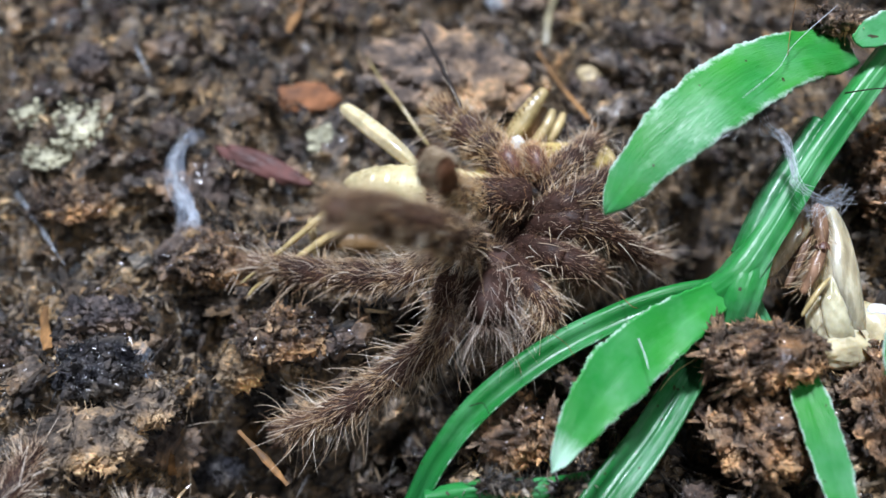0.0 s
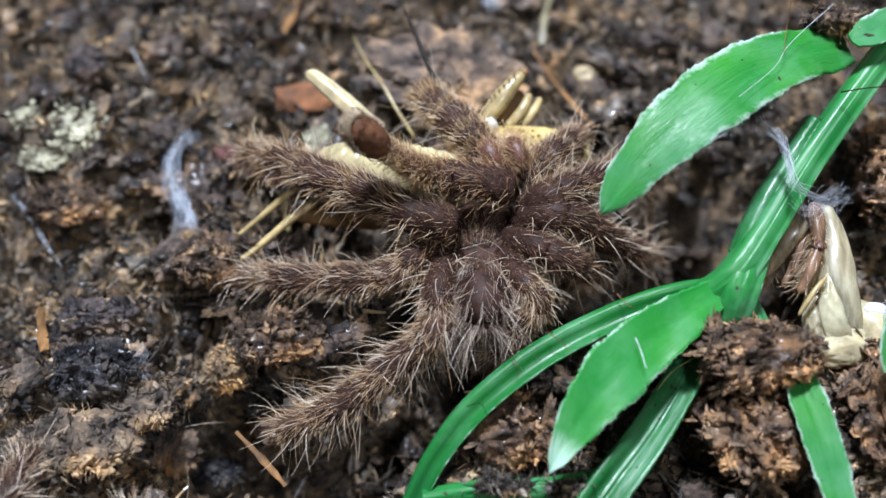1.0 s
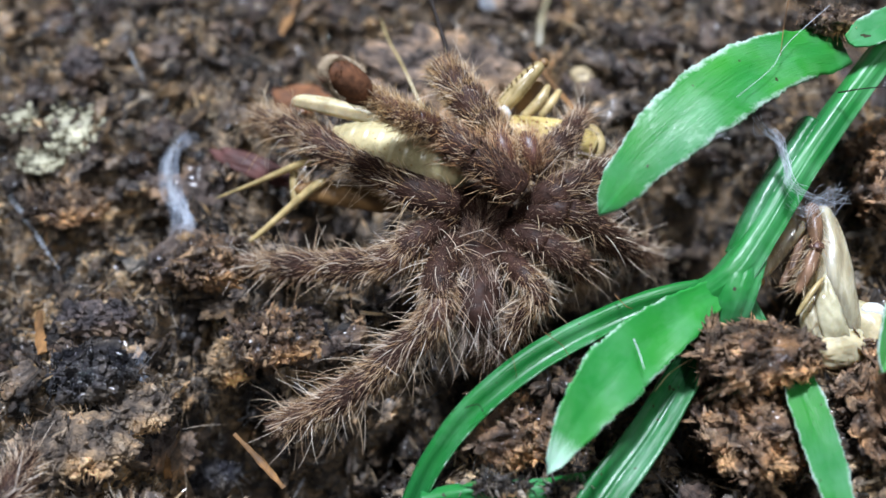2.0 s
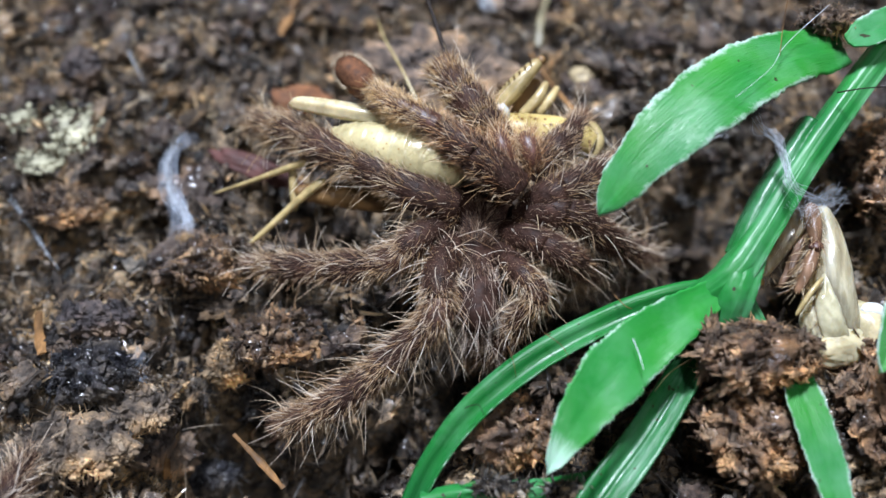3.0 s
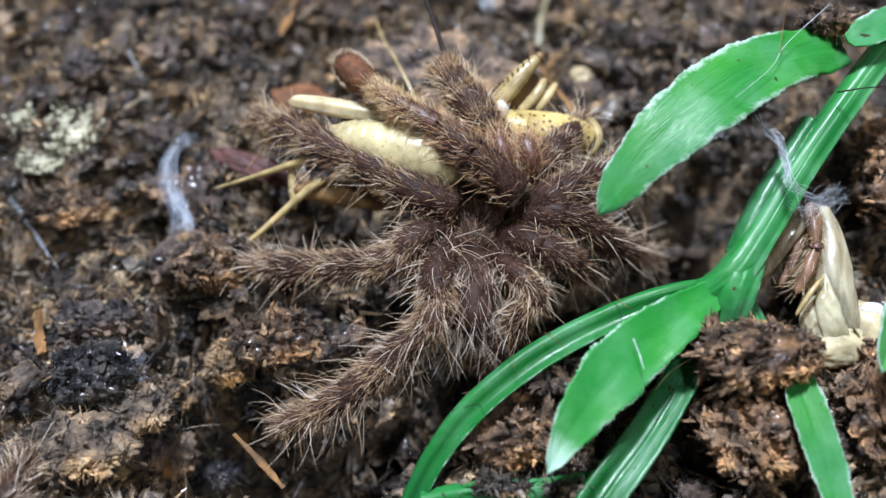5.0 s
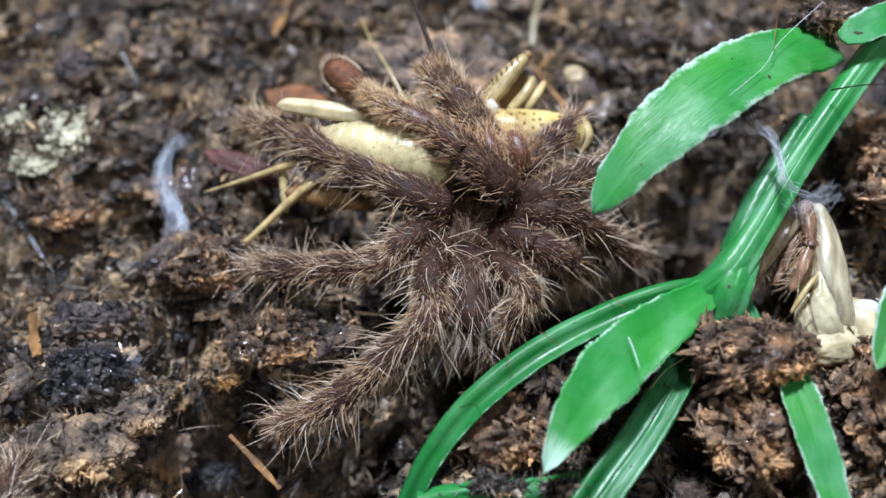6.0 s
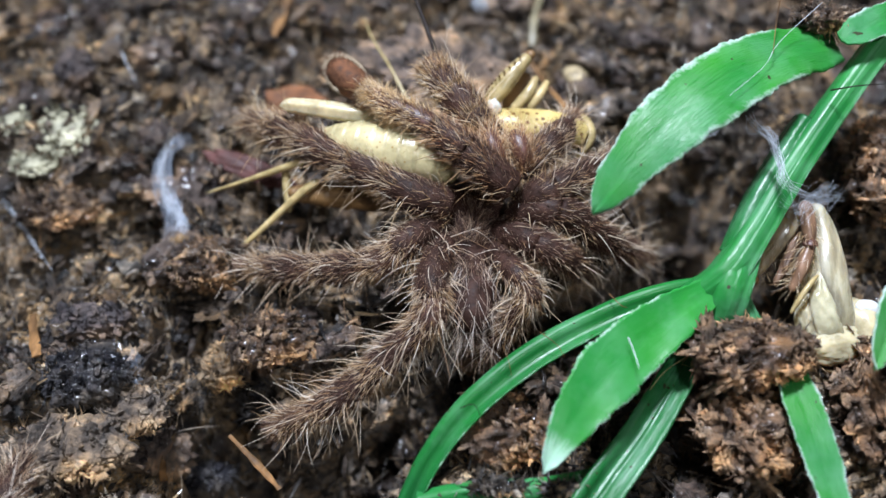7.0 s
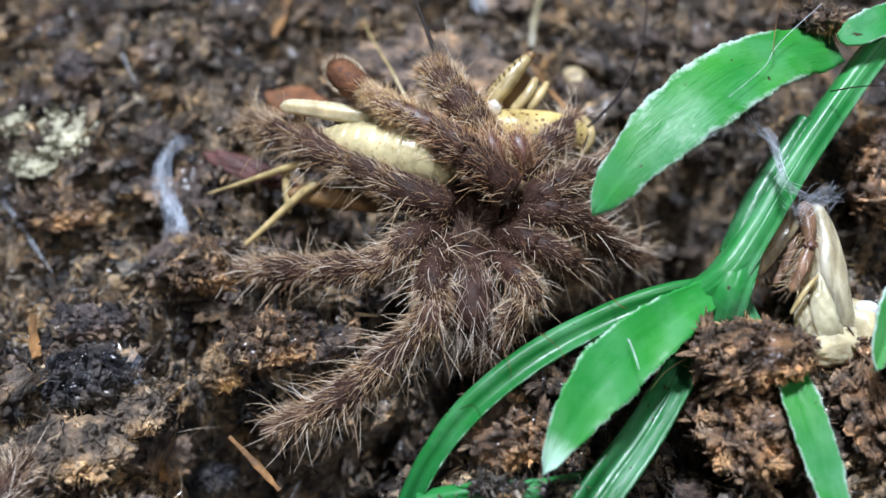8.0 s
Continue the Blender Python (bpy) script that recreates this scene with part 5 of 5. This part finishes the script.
def stray_tuft():
    c = thing("spider_leg_end", (-16.83, -17.84, 2.4), "pale bristles of a hairy leg end above soil", "spider leg")
    rng = np.random.default_rng(92)
    line = curve([(-16.35, -19.8, 2.2), (-16.7, -18.32, 2.4), (-16.96, -17.16, 2.3)], 16)
    r = np.linspace(0.8, 0.5, 16)
    part("tarsus", tube(line, r * rounded(16, 0, 0.2), 12), CUTICLE, c)
    tagged(part("bristles", pelt(line, r, rng, 160, (0.8, 1.9), (0.016, 0.03), 1.0, 0.0, 5), FUR, c), kind="stuff")


def loose_hairs():
    """Single shed hairs and threads caught on the plant."""
    for pts, thick, mat, label in (
            (((9.99, -9.27, 7.9), (10.22, -10.11, 7.9), (10.44, -11.04, 7.7)), 0.035, SILK, "white hair lying on a plastic leaf"),
            (((22.24, 9.8, 14.2), (20.31, 7.97, 13.9), (18.93, 6.19, 14.2), (17.91, 4.31, 14.6), (15.57, 1.84, 14.9)), 0.018, SILK, "silk thread stretched over a plastic leaf"),
            (((19.58, 9.43, 15.0), (19.3, 8.17, 14.2), (18.57, 5.31, 14.6)), 0.03, TWIG, "brown hair hanging before a plastic leaf"),
            (((3.32, -8.65, 6.0), (3.61, -9.65, 6.0), (3.81, -10.2, 5.2)), 0.025, TWIG, "brown hair caught on a plastic stem"),
            (((5.36, -8.01, 6.4), (6.28, -8.69, 6.2), (6.77, -9.21, 5.6)), 0.025, TWIG, "brown hair caught on a plastic stem"),
            (((9.39, -5.6, 6.6), (9.93, -6.48, 6.8), (10.37, -6.42, 6.4)), 0.03, TWIG, "brown hair caught on a plastic stem"),
            (((0.95, -12.09, 5.2), (1.66, -11.99, 5.4), (2.03, -12.33, 4.8)), 0.03, BLACK, "black hair curled on a plastic stem"),
            (((22.42, 4.91, 12.0), (23.71, 4.43, 12.9), (26.13, 5.44, 12.0)), 0.05, BLACK, "black root lying across a plastic stem"),
            (((14.3, -8.47, 5.2), (12.34, -9.96, 5.6), (11.36, -10.98, 5.2)), 0.035, STRAW, "straw stalk beside a plastic stem")):
        c = curve(pts, 14)
        tagged(part("loose_hair", tube(c, np.full(14, thick) * np.linspace(1, 0.6, 14), 5), mat, origin=c[7]), label, "hair")


# ---- build ----
ground_sheet()
plant = plastic_plant()
spider = tarantula()
prey = cricket()
husk()
stray_leg()
stray_tuft()
loose_hairs()
litter()
loose_soil()
soil_lumps()
bark_flakes()


# ---- what moves ----
def between(table, t):
    """A row of a table (time, x, y, z) at time t, in straight steps."""
    rows = np.array([(r[0], *r[1]) for r in table], dtype=float)
    return Vector([float(np.interp(t, rows[:, 0], rows[:, k])) for k in (1, 2, 3)])


def carry(a0, b0, a1, b1):
    """The shift of a rigid thing that takes a0 to a1 and turns the way to b0 into the way to b1."""
    q = (b0 - a0).rotation_difference(b1 - a1)
    return Matrix.Translation(a1 * MM) @ q.to_matrix().to_4x4() @ Matrix.Translation(-a0 * MM)


TIMES = (0.0, 0.1, 0.2, 0.3, 0.4, 0.5, 0.65, 0.8, 1.0, 1.2, 1.4, 1.5, 1.7, 2.2, 3.0, 3.5, 4.0, 4.5, 5.2, 6.0, 6.5, 7.0, 7.4, 7.5, 7.6, 7.7, 8.0)


def motions():
    rear, front = Vector((1.55, -0.95, 5.0)), Vector((-0.81, 4.8, 9.4))
    rear_at = [(0.0, (2.08, -1.93, 5.0)), (0.5, (1.88, -1.77, 5.0)), (1.0, (1.61, -1.61, 5.0)), (1.4, (1.61, -1.48, 5.0)), (1.5, (1.66, -0.99, 5.0)), (3.0, (1.66, -0.95, 5.0)), (4.5, (1.52, -1.07, 5.0)), (6.0, (1.42, -1.03, 5.0)), (7.0, (1.55, -0.95, 5.0)), (8.0, (1.55, -0.95, 5.0))]
    front_at = [(0.0, (0.21, 3.52, 6.0)), (0.5, (-0.62, 4.15, 6.2)), (0.8, (-1.11, 4.53, 6.5)), (1.0, (-1.18, 4.63, 6.6)), (1.4, (-1.11, 4.75, 7.0)), (1.5, (-0.74, 4.66, 9.2)), (1.7, (-0.61, 5.02, 9.4)), (3.0, (-0.57, 4.85, 9.4)), (4.0, (-0.61, 4.89, 9.4)), (4.5, (-0.47, 4.94, 9.5)), (6.0, (-0.98, 4.76, 9.4)), (6.5, (-0.84, 4.8, 9.4)), (7.0, (-0.81, 4.8, 9.4)), (8.0, (-0.81, 4.8, 9.4))]
    body = {t: carry(rear, front, between(rear_at, t), between(front_at, t)) for t in TIMES}

    near, end = Vector((-1.86, 3.25, 7.8)), Vector((-7.67, 5.4, 7.4))
    near_at = [(0.0, (-0.75, 1.19, 6.2)), (0.3, (-1.5, 1.62, 6.2)), (0.5, (-1.91, 1.96, 6.2)), (0.7, (-1.98, 2.32, 6.3)), (1.0, (-2.43, 2.76, 6.4)), (1.4, (-2.33, 2.86, 6.6)), (1.5, (-1.79, 3.03, 7.7)), (3.0, (-1.82, 3.07, 7.8)), (4.5, (-1.79, 3.17, 7.9)), (6.0, (-2.06, 3.2, 7.8)), (7.0, (-1.86, 3.25, 7.8)), (8.0, (-1.86, 3.25, 7.8))]
    end_at = [(0.0, (-7.36, 2.73, 6.0)), (0.1, (-7.87, 2.73, 6.0)), (0.3, (-8.53, 3.78, 6.0)), (0.5, (-8.53, 3.78, 6.0)), (0.8, (-8.76, 4.23, 6.1)), (1.0, (-8.78, 4.69, 6.2)), (1.4, (-8.5, 4.98, 6.4)), (1.5, (-7.54, 5.49, 7.4)), (3.0, (-7.57, 5.4, 7.4)), (4.5, (-7.6, 5.5, 7.5)), (6.0, (-7.88, 5.36, 7.4)), (7.0, (-7.67, 5.4, 7.4)), (8.0, (-7.67, 5.4, 7.4))]
    held = {t: carry(near, end, between(near_at, t), between(end_at, t)) for t in TIMES}

    def key_thing(ob, shift):
        home = Matrix.Translation(ORIGIN[ob.name] * MM)
        walk(ob, [(t, shift[t] @ home) for t in TIMES])

    def key_part(ob, parent, shift, tip, table, roots=None):
        """The part hinges on its parent at its origin and points its tip at the places of the table."""
        home, base = Matrix.Translation(ORIGIN[ob.name] * MM), Matrix.Translation(ORIGIN[parent.name] * MM)
        rows = []
        for t in TIMES:
            root = between(roots, t) if roots else shift[t] @ (ORIGIN[ob.name] * MM) / MM
            world_shift = carry(ORIGIN[ob.name], tip, root, between(table, t))
            rows.append((t, (shift[t] @ base).inverted() @ world_shift @ home))
        walk(ob, rows)

    home = PUSHED["clod"].location.copy()
    nudge = [(0.0, (0.58, -0.36, 0)), (0.5, (0.2, -0.5, 0)), (1.0, (-0.3, -0.46, 0)), (1.4, (-0.2, -0.3, 0)), (1.5, (0.0, 0.27, 0)), (3.0, (0.03, 0.12, 0)), (4.5, (-0.1, 0.16, 0)), (6.0, (-0.1, 0.05, 0)), (7.0, (0, 0, 0)), (8.0, (0, 0, 0))]
    walk(PUSHED["clod"], [(t, Matrix.Translation(home + between(nudge, t) * MM)) for t in TIMES])
    key_thing(spider, body)
    key_thing(prey, held)
    feet = {
        "front_left": [(0.0, (-5.75, -8.89, 18.44)), (0.1, (-9.15, -7.46, 16.65)), (0.3, (-14.48, 2.97, 5.7)), (0.5, (-13.1, 2.97, 5.7)), (0.8, (-12.56, 4.92, 5.7)), (1.2, (-12.88, 5.01, 5.7)), (1.4, (-12.7, 5.74, 5.8)), (1.5, (-12.67, 7.05, 5.9)), (1.7, (-13.02, 8.1, 6.1)), (3.0, (-12.63, 7.62, 6.1)), (4.5, (-12.63, 7.91, 6.2)), (6.0, (-12.8, 7.67, 6.1)), (7.0, (-12.56, 7.67, 6.1)), (8.0, (-12.56, 7.67, 6.1))],
        "middle_left": [(0.0, (-15.64, -1.01, 2.2)), (0.2, (-14.67, -1.73, 1.9)), (0.5, (-14.31, -1.82, 1.9)), (1.0, (-14.36, -1.4, 1.9)), (1.4, (-14.13, -0.9, 1.9)), (1.5, (-13.81, -0.3, 1.9)), (3.0, (-13.62, -0.43, 1.9)), (4.5, (-13.77, -0.34, 1.9)), (6.0, (-13.83, -0.47, 1.9)), (7.0, (-13.65, -0.47, 1.9)), (8.0, (-13.68, -0.51, 1.9))],
        "rear_left": [(0.0, (-9.89, -11.52, 0.9)), (0.5, (-9.99, -11.52, 0.9)), (1.0, (-10.22, -11.48, 0.9)), (1.5, (-10.05, -11.12, 0.9)), (3.0, (-10.04, -11.26, 0.9)), (7.0, (-10.07, -11.3, 0.9)), (8.0, (-10.1, -11.34, 0.9))],
        "front_right": [(0.0, (-1.16, 8.33, 6.6)), (0.5, (-1.72, 8.83, 7.2)), (0.8, (-1.93, 8.94, 7.6)), (1.0, (-2.38, 9.14, 7.8)), (1.4, (-2.28, 9.19, 8.0)), (1.5, (-1.14, 9.63, 9.8)), (1.7, (-0.87, 9.34, 10.0)), (3.0, (-0.63, 9.11, 10.0)), (4.5, (-0.39, 9.11, 10.0)), (6.0, (-0.9, 9.02, 10.0)), (7.0, (-0.8, 8.97, 10.0)), (8.0, (-0.8, 8.97, 10.0))],
        "second_right": [(0.0, (8.38, 6.06, 5.4)), (0.5, (7.96, 6.24, 5.4)), (1.0, (7.69, 6.68, 5.6)), (1.4, (7.83, 6.92, 5.8)), (1.5, (8.24, 7.19, 7.0)), (3.0, (8.45, 7.28, 7.0)), (4.5, (8.6, 7.33, 7.0)), (7.0, (8.32, 7.33, 7.0)), (8.0, (8.32, 7.33, 7.0))],
        "third_right": [(0.0, (12.38, 6.71, 3.6)), (1.0, (12.39, 6.89, 3.6)), (1.5, (12.43, 7.31, 3.6)), (8.0, (12.44, 7.4, 3.6))],
        "fourth_right": [(0.0, (13.08, 1.25, 0.3)), (8.0, (13.08, 1.25, 0.3))],
        "fifth_right": [(0.0, (9.19, -0.15, 0.4)), (8.0, (9.19, -0.15, 0.4))],
        "rear_right": [(0.0, (2.48, -7.35, 1.2)), (0.5, (2.28, -7.27, 1.2)), (1.0, (2.09, -7.19, 1.2)), (1.5, (2.12, -6.89, 1.2)), (8.0, (2.02, -6.89, 1.2))],
        "palp_base": [(0.0, (1.1, 0.28, 7.6)), (0.5, (0.78, 0.64, 7.6)), (0.7, (0.31, 1.11, 7.7)), (1.0, (-0.31, 1.46, 7.9)), (1.4, (-0.46, 1.69, 8.0)), (1.5, (-0.72, 3.49, 9.8)), (1.7, (-0.71, 3.58, 9.9)), (3.0, (-0.58, 3.8, 9.9)), (4.0, (-0.58, 3.89, 9.9)), (6.0, (-0.73, 3.84, 9.9)), (7.0, (-0.58, 3.89, 9.9)), (8.0, (-0.58, 3.89, 9.9))],
        "palp": [(0.0, (-1.06, -2.47, 13.97)), (0.1, (-1.92, -2.52, 13.59)), (0.2, (-2.29, -2.41, 13.45)), (0.3, (-2.85, -1.96, 13.32)), (0.4, (-3.07, -1.76, 13.27)), (0.5, (-3.1, -1.75, 13.26)), (0.65, (-4.04, -0.63, 13.18)), (0.8, (-4.62, 0.4, 13.23)), (1.0, (-5.17, 0.74, 13.26)), (1.2, (-5.0, 0.62, 13.49)), (1.4, (-5.37, 0.89, 13.3)), (1.5, (-5.37, 2.33, 15.27)), (1.7, (-5.56, 2.69, 15.24)), (3.0, (-5.9, 8.21, 10.0)), (4.0, (-5.97, 8.26, 10.0)), (4.5, (-5.9, 8.45, 10.2)), (6.0, (-6.52, 8.26, 10.0)), (6.5, (-6.29, 8.35, 10.0)), (7.0, (-6.32, 8.35, 10.0)), (8.0, (-6.32, 8.35, 10.0))],
    }
    shoulder = [(0.0, (0.72, -1.96, 7.0)), (0.5, (0.53, -1.56, 7.0)), (1.0, (0.33, -1.23, 7.0)), (1.4, (0.4, -1.07, 7.0)), (1.5, (0.57, 0.63, 6.5)), (3.0, (0.61, 0.63, 6.5)), (4.5, (0.61, 0.63, 6.5)), (6.0, (0.4, 0.59, 6.5)), (7.0, (0.54, 0.67, 6.5)), (8.0, (0.54, 0.67, 6.5))]
    for key, table in feet.items():
        key_part(LEGS[key], spider, body, TIPS[key], table, {"front_left": shoulder, "palp": feet["palp_base"]}.get(key))
    pieces = {
        "femur": [(0.0, (-6.84, 7.97, 6.4)), (0.1, (-7.29, 8.35, 6.4)), (0.5, (-8.45, 8.59, 6.4)), (0.8, (-9.11, 9.21, 7.4)), (1.0, (-9.53, 9.82, 8.6)), (1.2, (-10.78, 8.47, 7.8)), (1.4, (-10.31, 9.04, 8.0)), (1.5, (-9.56, 9.34, 8.6)), (1.7, (-10.49, 8.3, 8.4)), (2.2, (-10.09, 7.36, 8.2)), (3.0, (-9.94, 7.26, 8.2)), (4.5, (-9.88, 7.45, 8.2)), (6.0, (-10.13, 7.08, 8.2)), (7.0, (-10.03, 7.12, 8.2)), (8.0, (-10.03, 7.12, 8.2))],
        "spike_a": [(0.0, (-12.48, -2.17, 2.7)), (0.5, (-12.98, -2.03, 2.7)), (1.0, (-14.2, -0.02, 2.7)), (1.2, (-14.35, 0.31, 2.7)), (1.4, (-14.35, 0.57, 2.7)), (1.5, (-14.42, 3.61, 3.2)), (3.0, (-15.03, 4.01, 3.2)), (4.5, (-15.18, 4.37, 3.2)), (7.0, (-15.12, 4.15, 3.2)), (8.0, (-15.12, 4.15, 3.2))],
        "spike_b": [(0.0, (-11.8, -2.37, 2.4)), (0.5, (-12.36, -2.32, 2.4)), (1.0, (-13.64, -1.29, 2.4)), (1.2, (-13.82, -1.04, 2.4)), (1.4, (-13.82, -0.8, 2.4)), (1.5, (-12.89, 0.48, 2.5)), (3.0, (-12.7, 0.39, 2.5)), (4.5, (-12.85, 0.48, 2.5)), (7.0, (-12.74, 0.39, 2.5)), (8.0, (-12.74, 0.39, 2.5))],
        "antenna": [(0.0, (11.4, 3.2, 1.6)), (7.4, (11.6, 3.4, 2.0)), (7.5, (13.88, 6.08, 6.6)), (7.6, (14.36, 10.97, 8.0)), (7.7, (13.15, 14.29, 8.2)), (8.0, (13.15, 14.29, 8.2))],
    }
    for key, table in pieces.items():
        key_part(CRICKET[key], prey, held, TIPS[key], table)


motions()
